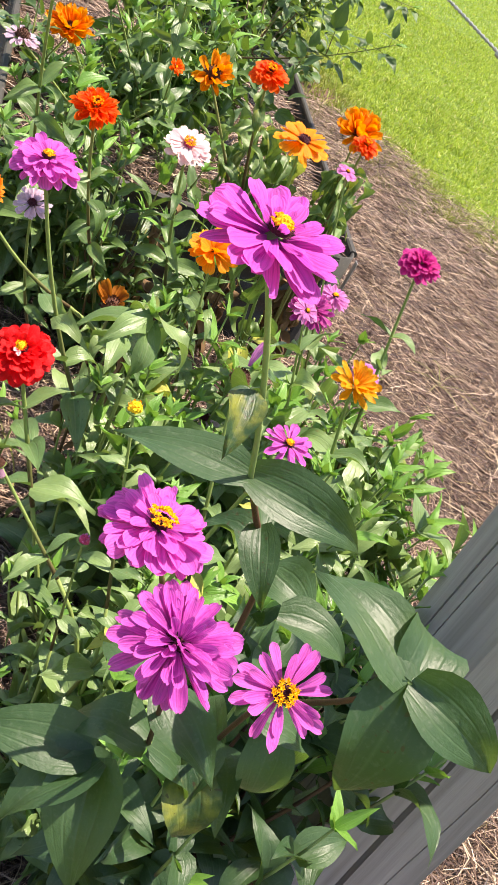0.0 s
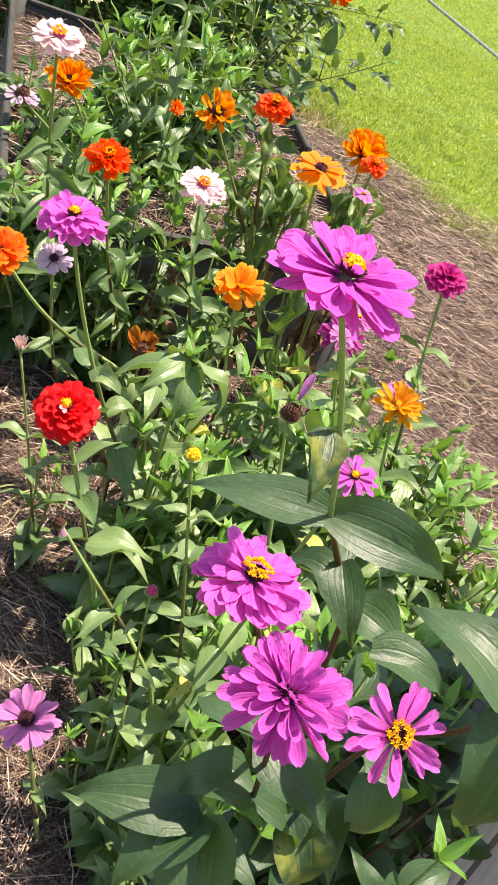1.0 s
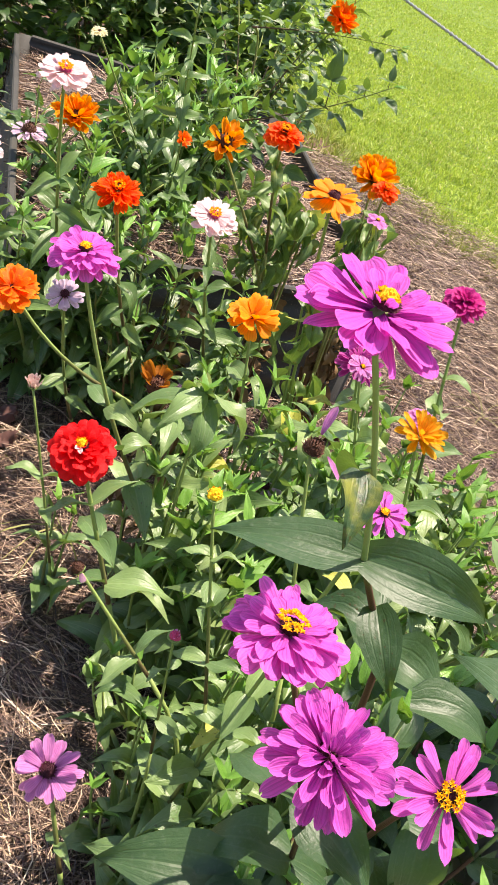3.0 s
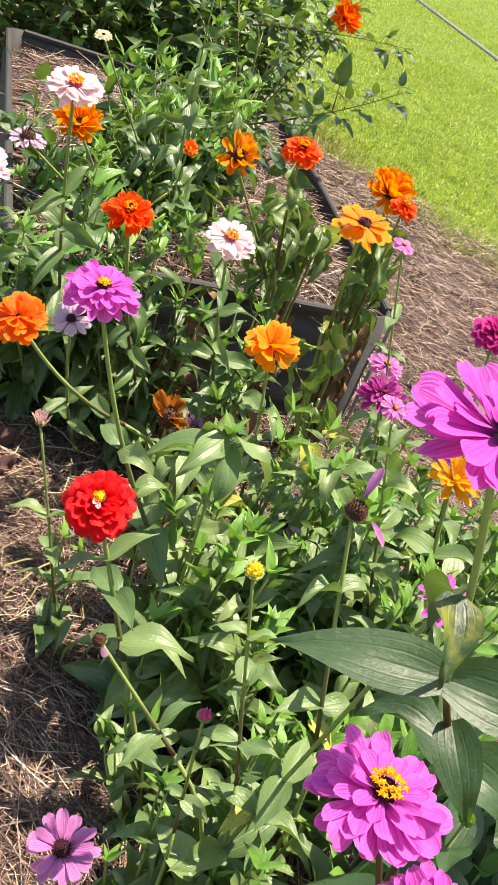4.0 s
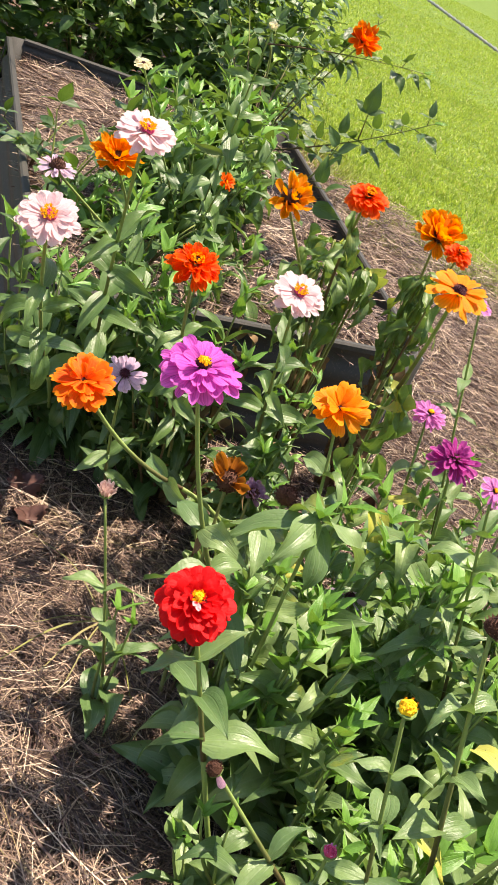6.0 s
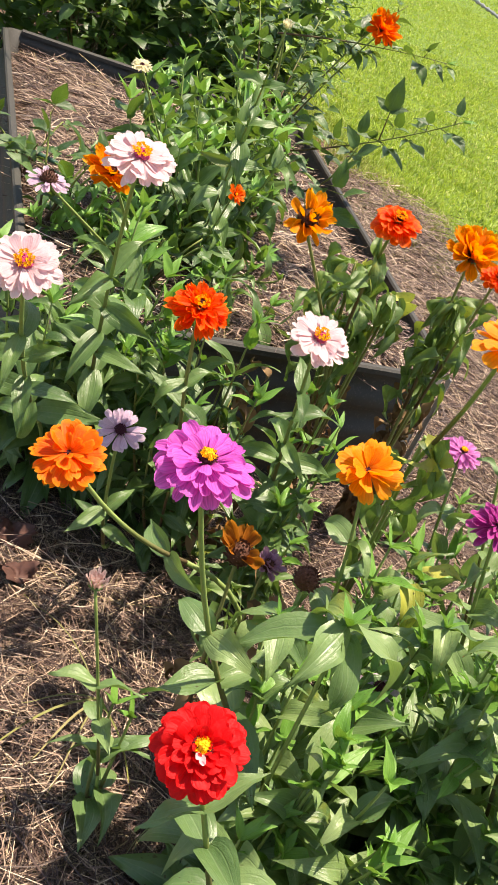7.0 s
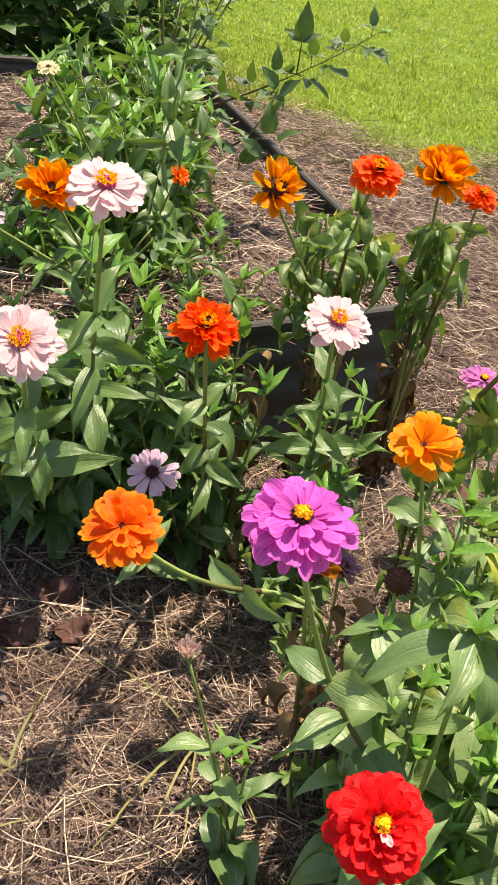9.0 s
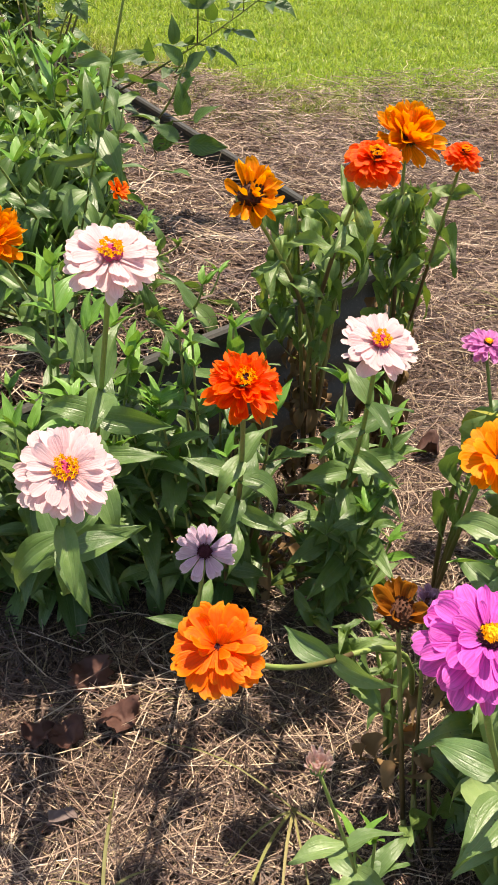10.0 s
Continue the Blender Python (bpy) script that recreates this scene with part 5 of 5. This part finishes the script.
simple((-0.20, 1.985, 0), "stalky zinnia with a curled orange head and limp leaves", 15,
       [B((-0.242, 1.598, 0.705), 0.033, "full", "redorange", centre="star", normal=(0, -0.4, 1), foot=(-0.235, 1.82, 0.45), bend=(-0.01, -0.02, 0.03), first=0.12, top=0.8),
        B((-0.349, 1.706, 0.630), 0.042, "shaggy", "oldamber", shape="ragged", centre="brown", normal=(0.3, -0.6, 0.8), gap=0.4, mess=2.0, foot=(-0.25, 1.84, 0.42), bend=(0.02, 0, -0.02), first=0.10, top=0.6)],
       stem=STEM_DRY, leaf=LEAVES_LIMP, limp=(((-0.245, 1.86), 0.060, 0.33, 0.55, 62, 0.062), ((-0.185, 1.86), 0.038, 0.44, 0.53, 18, 0.062)), dry=(((-0.21, 1.965), 0.026, 0.05, 0.34, 80, 0.05),))
simple((-0.06, 1.70, 0), "zinnia with an open orange bloom on a tall stalk", 18,
       [B((-0.109, 1.286, 0.725), 0.037, "semi", "amber", shape="wide", centre="dark", mess=1.5, normal=(0.05, -0.35, 1), foot=(-0.100, 1.46, 0.52), bend=(0.0, -0.03, 0), first=0.30, top=0.75)],
       stem=STEM, leaf=LEAVES_LIMP, limp=(((-0.10, 1.46), 0.03, 0.42, 0.52, 7, 0.08), ((-0.08, 1.60), 0.04, 0.2, 0.34, 10, 0.065)), yellow=(((-0.100, 1.45, 0.54), (0.15, -0.2, -0.9), 0.075),))
simple((0.10, 1.26, 0), "zinnias with magenta and withered yellow-orange blooms", 16,
       [B((0.103, 1.428, 0.626), 0.034, "full", "magenta", centre="none", normal=(0.05, -0.35, 1), foot=(0.17, 1.38, 0.26), bend=(0.0, 0, 0), top=0.8),
        B((0.105, 1.176, 0.525), 0.036, "shaggy", "yellow", shape="strap", centre="none", normal=(0.2, -0.3, 0.9), foot=(0.17, 1.22, 0.25), top=0.8, gap=0.08),
        B((0.124, 1.470, 0.42), 0.026, "full", "pink", normal=(0, -0.3, 1), foot=(0.13, 1.4, 0.1)),
        B((0.007, 1.160, 0.585), 0.018, "semi", "pink", normal=(0.3, -0.4, 0.8), foot=(0.10, 1.2, 0.28), top=0.85)],
       [((0.12, 1.24), 0.15, 0.25, 0.52, 28, 0.075), ((0.16, 1.42), 0.14, 0.2, 0.44, 16, 0.075), ((0.18, 1.06), 0.14, 0.28, 0.5, 20, 0.075), ((0.26, 1.26), 0.12, 0.25, 0.46, 12, 0.075), ((0.23, 1.46), 0.09, 0.26, 0.44, 13, 0.085), ((0.31, 1.32), 0.09, 0.28, 0.44, 10, 0.085)], leaf=LEAVES_PALE)
simple((0.06, 1.50, 0), "zinnias with deep purple and pink ageing blooms", 17,
       [B((0.004, 1.404, 0.490), 0.038, "full", "purple", shape="strap", centre="brownish", mess=2.2, normal=(0, -0.3, 1), foot=(0.08, 1.45, 0.2), top=0.8),
        B((0.012, 1.835, 0.360), 0.036, "double", "pink", shape="strap", normal=(0.05, -0.25, 1), foot=(0.06, 1.75, 0.05), top=0.8),
        B((-0.055, 1.46, 0.675), 0.017, "semi", "pink", normal=(0.1, -0.3, 1), foot=(0.07, 1.5, 0.26), top=0.8, leaf=0.05),
        B((0.23, 1.515, 0.215), 0.038, "single", "pink", normal=(0, -0.4, 1), foot=(0.2, 1.52, 0.03), top=0.4)],
       [((0.05, 1.50), 0.12, 0.18, 0.40, 16, 0.075), ((0.08, 1.76), 0.10, 0.12, 0.34, 10, 0.07)])

# in the bed
def bed_base(u, v):
    return (*bed_xy(u, v), BED_SOIL - 0.01)


simple(bed_base(0.34, 0.22), "zinnia with a shaggy orange bloom in the raised bed", 20,
       [B((-0.640, 1.80, 0.548), 0.047, "shaggy", "oldamber", shape="ragged", centre="brownish", normal=(0.05, -0.55, 0.9), top=0.6, mess=1.6),
        B((-0.763, 1.902, 0.457), 0.038, "flat", "lilac", shape="strap", centre="brown", normal=(0.05, -0.1, 1), gap=0.25, top=0.5, label="faded greyish bloom with drooping petals")],
       [(bed_xy(0.30, 0.20), 0.13, 0.34, 0.46, 9, 0.07)], joined=True, leaf=LEAVES_DEEP_SHADED)
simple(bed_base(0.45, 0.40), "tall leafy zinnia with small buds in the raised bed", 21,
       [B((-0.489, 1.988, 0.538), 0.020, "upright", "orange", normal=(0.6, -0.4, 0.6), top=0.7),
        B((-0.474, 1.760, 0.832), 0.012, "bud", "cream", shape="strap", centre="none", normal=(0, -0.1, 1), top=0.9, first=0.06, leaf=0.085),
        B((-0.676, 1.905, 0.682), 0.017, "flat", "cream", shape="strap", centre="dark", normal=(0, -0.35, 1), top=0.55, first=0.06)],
       [(bed_xy(0.43, 0.36), 0.19, 0.36, 0.64, 38, 0.085), (bed_xy(0.42, 0.55), 0.20, 0.4, 0.72, 28, 0.09)], joined=True, leaf=LEAVES_DEEP_SHADED)
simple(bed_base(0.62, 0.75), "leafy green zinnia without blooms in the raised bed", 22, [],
       [(bed_xy(0.54, 0.80), 0.20, 0.36, 0.62, 30, 0.09), (bed_xy(0.54, 1.02), 0.18, 0.36, 0.62, 15, 0.09)], joined=True, leaf=LEAVES_DEEP_SHADED)
simple(bed_base(0.52, 0.12), "low leafy zinnia at the bed's front edge", 23, [], [(bed_xy(0.5, 0.14), 0.11, 0.33, 0.44, 7, 0.07)], joined=True, leaf=LEAVES_DEEP_SHADED)


# ---------------------------------------------------------------- blackberry canes and bushes
BERRY_COARSE = []
for i in range(5):
    v, f, u = leaf_shape(1.0, random.Random(i).uniform(0.55, 0.72), 0.2 + 0.15 * i, 0.25, 0.05, f"coarse{i}", 0.06, 6, 5)
    BERRY_COARSE.append(mesh_of("berry_leaf_far", v, f, LEAF_BERRY if i < 4 else LEAF_BERRY_YOUNG, u))


def berry_leaf(q, at, axis, size, meshes, leaflets=3):
    """A compound leaf: one leaflet ahead and a pair beside it, on a short stalk."""
    axis = axis.normalized()
    side = axis.cross(V((0, 0, 1))).normalized()
    tip = V(at) + axis * size * 0.5
    q.rod([V(at), tip], 0.0010, 0.0008)
    q.put_leaf(tip, axis + V((0, 0, -0.2)), V((0, 0, 1)), size, meshes)
    for s in (1, -1):
        if leaflets > 1:
            q.put_leaf(tip - axis * size * 0.08, axis * 0.3 + side * s + V((0, 0, -0.15)), V((0, 0, 1)), size * 0.8, meshes)


def cane(q, pts, size, step, meshes, r=(0.003, 0.0014), young=0.3):
    q.rod(pts, *r)
    d, length = step * 0.6, sum((pts[i + 1] - pts[i]).length for i in range(len(pts) - 1))
    k = 0
    while d < length:
        t = d / length * (len(pts) - 1)
        i = min(len(pts) - 2, int(t))
        at, along = pts[i].lerp(pts[i + 1], t - i), (pts[i + 1] - pts[i]).normalized()
        a = k * 2.4 + q.rnd.uniform(-0.4, 0.4)
        side = along.cross(V((math.cos(a), math.sin(a), 0.4))).normalized()
        berry_leaf(q, at, side + along * 0.6 + V((0, 0, 0.3)), size * q.rnd.uniform(0.75, 1.2), meshes)
        d += step * q.rnd.uniform(0.7, 1.3)
        k += 1


q = Plant(bed_base(0.72, 1.25), "blackberry canes arching out of the raised bed over the lawn", 40, name="blackberry_plant", stem=CANE, leaf=LEAVES_BERRY, group="blackberries", category="berry bush")
low_cane = curve_points((-0.56, 2.62, 0.46), (-0.183, 2.544, 0.705), (0.02, 0, -0.02), 10)
cane(q, curve_points(q.base, (-0.56, 2.62, 0.46), (-0.05, -0.1, 0.12), 8), 0.055, 0.045, LEAVES_BERRY, (0.0042, 0.0032))
cane(q, low_cane, 0.050, 0.026, LEAVES_BERRY, (0.0026, 0.0012))
twig = curve_points(low_cane[6], (-0.327, 2.523, 0.70), (0, 0, 0.01), 4)
q.rod(twig, 0.0016, 0.001)
for ax in ((0, 0, 1), (0.7, 0, 0.35), (-0.7, -0.1, 0.3)):
    q.put_leaf(twig[-1] - V((0, 0, 0.03)), V(ax), V((0, -0.7, 0.9)), 0.072 if ax[2] > 0.9 else 0.042, LEAVES_BERRY)
high_cane = curve_points((-0.70, 3.22, 0.62), (-0.255, 3.217, 0.725), (0.0, 0, 0.02), 10)
q.rod(curve_points(q.base, (-0.70, 3.22, 0.62), (0.0, 0.1, 0.2), 8), 0.0042, 0.003)
cane(q, high_cane, 0.052, 0.034, LEAVES_BERRY, (0.0026, 0.0012))
for tip in ((-0.255, 3.217, 0.725), (-0.183, 2.544, 0.705)):
    for k in range(3):
        q.put_leaf(V(tip), V((0.8, q.rnd.uniform(-0.4, 0.4), q.rnd.uniform(0.1, 0.8))), V((0, -0.4, 1)), 0.03, [LEAVES_SMALL[k]])
for k in range(9):
    a = q.rnd.uniform(0, 6.3)
    end = V((*bed_xy(q.rnd.uniform(0.45, 0.95), q.rnd.uniform(0.95, 1.75)), q.rnd.uniform(0.42, 0.85)))
    cane(q, curve_points(q.base, end, (0, 0, 0.14), 8), 0.05, 0.055, LEAVES_BERRY)
for at, ax, ln in (((-0.36, 2.47, 0.50), (-0.1, 0, 1), 0.065), ((-0.34, 2.47, 0.49), (0.7, -0.2, 0.5), 0.058), ((-0.35, 2.46, 0.45), (1, -0.3, 0.0), 0.072), ((-0.37, 2.46, 0.46), (-0.7, -0.2, 0.5), 0.06), ((-0.36, 2.50, 0.58), (-0.6, 0, 0.7), 0.05), ((-0.35, 2.50, 0.57), (0.6, 0, 0.6), 0.05), ((-0.38, 2.46, 0.40), (0.3, -0.6, 0.2), 0.06), ((-0.40, 2.52, 0.47), (-0.8, 0.1, 0.3), 0.06), ((-0.36, 2.48, 0.53), (0.3, -0.4, 0.8), 0.05), ((-0.39, 2.50, 0.44), (0.2, -0.5, 0.9), 0.06), ((-0.41, 2.55, 0.42), (0.7, -0.3, 0.3), 0.06), ((-0.42, 2.55, 0.43), (-0.7, -0.4, 0.3), 0.055)):
    q.put_leaf(V(at), V(ax), V((0, -0.6, 0.9)), ln, LEAVES_BERRY)
    q.rod([V((-0.40 + 0.25 * (at[2] - 0.45), 2.53, at[2] - 0.02)), V(at)], 0.0012, 0.001)
q.rod(curve_points((-0.44, 2.60, 0.42), (-0.355, 2.49, 0.585), (0.02, 0, -0.03), 6), 0.0026, 0.0016)
q.bloom((-0.445, 3.16, 0.735), (0.4, -0.5, 0.8), 0.052, "shaggy", "orange", "ragged", "brownish", mess=1.8, label="orange-red bloom among the canes")
q.rod(curve_points(q.base, (-0.45, 3.165, 0.72), (0, 0.05, 0.05), 8), 0.003, 0.002)
q.done()


def berry_bush(x, y, z, radius, height, count, seed, label):
    q = Plant((x, y, z), label, f"bush{seed}", name="blackberry_bush", stem=CANE, leaf=BERRY_COARSE, group="blackberries", category="berry bush", joined=True)
    for i in range(14):
        a, r = q.rnd.uniform(0, 6.3), radius * q.rnd.uniform(0.4, 1.1)
        end = V((x + r * math.cos(a), y + r * math.sin(a), z + height * q.rnd.uniform(0.5, 1.0)))
        pts = curve_points(q.base, end, (0, 0, height * 0.35), 9)
        cane(q, pts, 0.065, 0.05, BERRY_COARSE)
    for i in range(count):
        a, e, r = q.rnd.uniform(0, 6.3), q.rnd.random() ** 0.7, q.rnd.uniform(0.5, 1.0)
        lump = 1 + 0.3 * noise.noise((3 * math.cos(a) + seed, 3 * math.sin(a), 2 * e))
        at = V((x + radius * lump * r * math.cos(a) * math.sqrt(1 - 0.7 * e * e), y + radius * lump * r * math.sin(a) * math.sqrt(1 - 0.7 * e * e), z + 0.03 + height * e * (0.6 + 0.4 * r)))
        ax = V((math.cos(a), math.sin(a), q.rnd.uniform(-0.5, 0.5)))
        q.put_leaf(at, ax + V((q.rnd.uniform(-0.8, 0.8), q.rnd.uniform(-0.8, 0.8), 0)), V((0, -0.3, 1)), q.rnd.uniform(0.045, 0.085))
    q.done()


for n, (x, y, r, h, c) in enumerate(((-0.95, 4.15, 0.42, 0.85, 700), (-1.45, 4.35, 0.45, 0.95, 750), (-2.0, 4.2, 0.45, 0.9, 600), (-1.15, 4.95, 0.5, 1.1, 700), (-1.9, 5.1, 0.55, 1.15, 700), (-2.7, 4.9, 0.6, 1.2, 600), (-1.6, 6.0, 0.6, 1.2, 600), (-2.6, 6.2, 0.7, 1.3, 600), (-1.38, 3.84, 0.27, 0.62, 420), (-0.90, 3.96, 0.25, 0.6, 380), (-1.82, 3.72, 0.3, 0.7, 380))):
    berry_bush(x, y, 0, r, h, c, n, "dense dark green blackberry bush behind the raised bed")


for n, (x, y, h, size) in enumerate(((-0.84, 2.16, 0.20, 0.055), (-0.60, 2.05, 0.16, 0.05), (-0.98, 2.40, 0.12, 0.05))):
    q = Plant((x, y, BED_SOIL - 0.015), "young blackberry plant with dark ovate leaves in the bed", f"young{n}", name="blackberry_plant", stem=CANE, leaf=LEAVES_BERRY, group="blackberries", category="berry bush")
    for k in range(4):
        a = q.rnd.uniform(0, 6.3)
        cane(q, curve_points(q.base, q.base + V((0.09 * math.cos(a), 0.09 * math.sin(a), h * q.rnd.uniform(0.7, 1.1))), (0, 0, 0.03), 6), size, 0.05, LEAVES_BERRY)
    q.done()
simple((-0.78, 2.20, BED_SOIL - 0.015), "small bright green seedling in the bed", 24, [], [((-0.76, 2.12), 0.10, 0.36, 0.50, 9, 0.06, 0.04, LEAVES_SMALL)])


# ---------------------------------------------------------------- small things on the straw
def dry_leaf(x, y, z, size, spin, tilt, seed):
    """A curled, crumpled dead leaf."""
    rnd = random.Random(f"dry{seed}")
    v, f, u = leaf_shape(size, size * 0.85, rnd.uniform(0.5, 1.2), rnd.uniform(0.3, 0.8), 0.45, f"dry{seed}", 0.12, 17, 13)
    v = [(a + 0.10 * size * noise.noise((a / size * 5, b / size * 5, seed)), b + 0.08 * size * noise.noise((a / size * 6, b / size * 6, seed + 9)),
          c + 0.16 * size * noise.noise((a / size * 4, b / size * 4, seed + 3)) + 0.05 * size * noise.noise((a / size * 12, b / size * 12, seed))) for a, b, c in v]
    ob = new("dead_leaf", mesh_of("dead_leaf", v, f, DEAD_LEAF, u))
    ob.matrix_world = pose(x, y, z, tilt, rnd.uniform(-20, 20), spin)
    solid = ob.modifiers.new("thickness", "SOLIDIFY")
    solid.thickness = 0.0006
    tagged(ob, "curled brown dead leaf lying on the straw", "dead leaf", "dead leaves")


for n, (x, y, size, spin, tilt) in enumerate(((-0.625, 1.47, 0.052, -40, 12), (-0.575, 1.47, 0.050, 30, 15), (-0.51, 1.485, 0.06, 40, 14), (-0.555, 1.55, 0.062, 10, 22), (0.04, 2.02, 0.058, 60, 8), (0.075, 2.0, 0.05, -80, 5))):
    dry_leaf(x, y, 0.044, size * 1.05, spin, tilt, n)


def bark_chip():
    """A flat grey splinter of bark on the straw."""
    bm = bmesh.new()
    bmesh.ops.create_cube(bm, size=1, matrix=Matrix.Diagonal((0.034, 0.013, 0.005, 1)))
    bmesh.ops.subdivide_edges(bm, edges=bm.edges[:], cuts=3, use_grid_fill=True)
    for w in bm.verts:
        w.co += Vector((0.006, 0.004, 0.0025)) * noise.noise(w.co * 70)
    me = bpy.data.meshes.new("bark_chip")
    bm.to_mesh(me)
    bm.free()
    me.materials.append(BARK)
    ob = tagged(new("bark_chip", me), "flat grey chip of bark lying on the straw", "bark")
    ob.matrix_world = pose(-0.588, 1.371, 0.046, 4, 6, 12)


bark_chip()


def grass_tuft(x, y, blades, seed, label):
    """Long yellowing grass blades that lie out over the straw from one foot."""
    tuft = tagged(new("grass_tuft"), label, "grass tuft")
    tuft.location = (x, y, 0.01)
    rnd = random.Random(seed)
    for a, length in blades:
        a = radians(a)
        verts, faces, uvs = [], [], []
        side = V((-math.sin(a), math.cos(a), 0))
        rnd_w = rnd.uniform(0.0008, 0.0018)
        for i in range(9):
            t = i / 8
            c = V((math.cos(a), math.sin(a), 0)) * length * t + V((0, 0, 0.034 + 0.10 * length * math.sin(math.pi * min(1, t * 1.1)))) + side * 0.04 * length * math.sin(3 * t + a)
            w = rnd_w * (1 - t ** 3) + 0.0003
            for s in (-1, 0, 1):
                verts.append(c + side * s * w + V((0, 0, abs(s) * 0.001)))
                uvs.append((0.5 + s / 2, t))
        for i in range(8):
            for s in range(2):
                k = i * 3 + s
                faces.append((k, k + 1, k + 4, k + 3))
        child("blade", mesh_of("blade", verts, faces, LEAF_GRASS, uvs), tuft, Matrix.Identity(4))


grass_tuft(-0.323, 1.348, ((146, 0.21), (236, 0.21), (249, 0.15), (264, 0.17), (302, 0.14), (212, 0.11)), 1, "long yellowing grass blades lying over the straw")
grass_tuft(-0.54, 1.27, ((88, 0.13), (172, 0.08), (158, 0.06), (240, 0.06), (30, 0.05)), 2, "small pale grass tuft in the straw")
grass_tuft(-0.56, 1.16, ((95, 0.10), (250, 0.10), (40, 0.08)), 3, "thin grass blades standing in the straw")
grass_tuft(0.36, 2.52, ((20, 0.12), (75, 0.14), (110, 0.16), (150, 0.12), (200, 0.12), (250, 0.10), (300, 0.13), (340, 0.15)), 4, "dry yellow grass clump beside the lawn")


def garden_hose():
    pts = curve_points((-1.08, 2.42, 0.305), (-0.93, 2.45, 0.30), (0, 0.012, 0.004), 14)
    v, f, u = tube(pts, [0.006] * 15, 8)
    tagged(new("garden_hose", mesh_of("garden_hose", v, f, HOSE, u)), "short piece of thin green watering hose on the bed", "hose")


garden_hose()
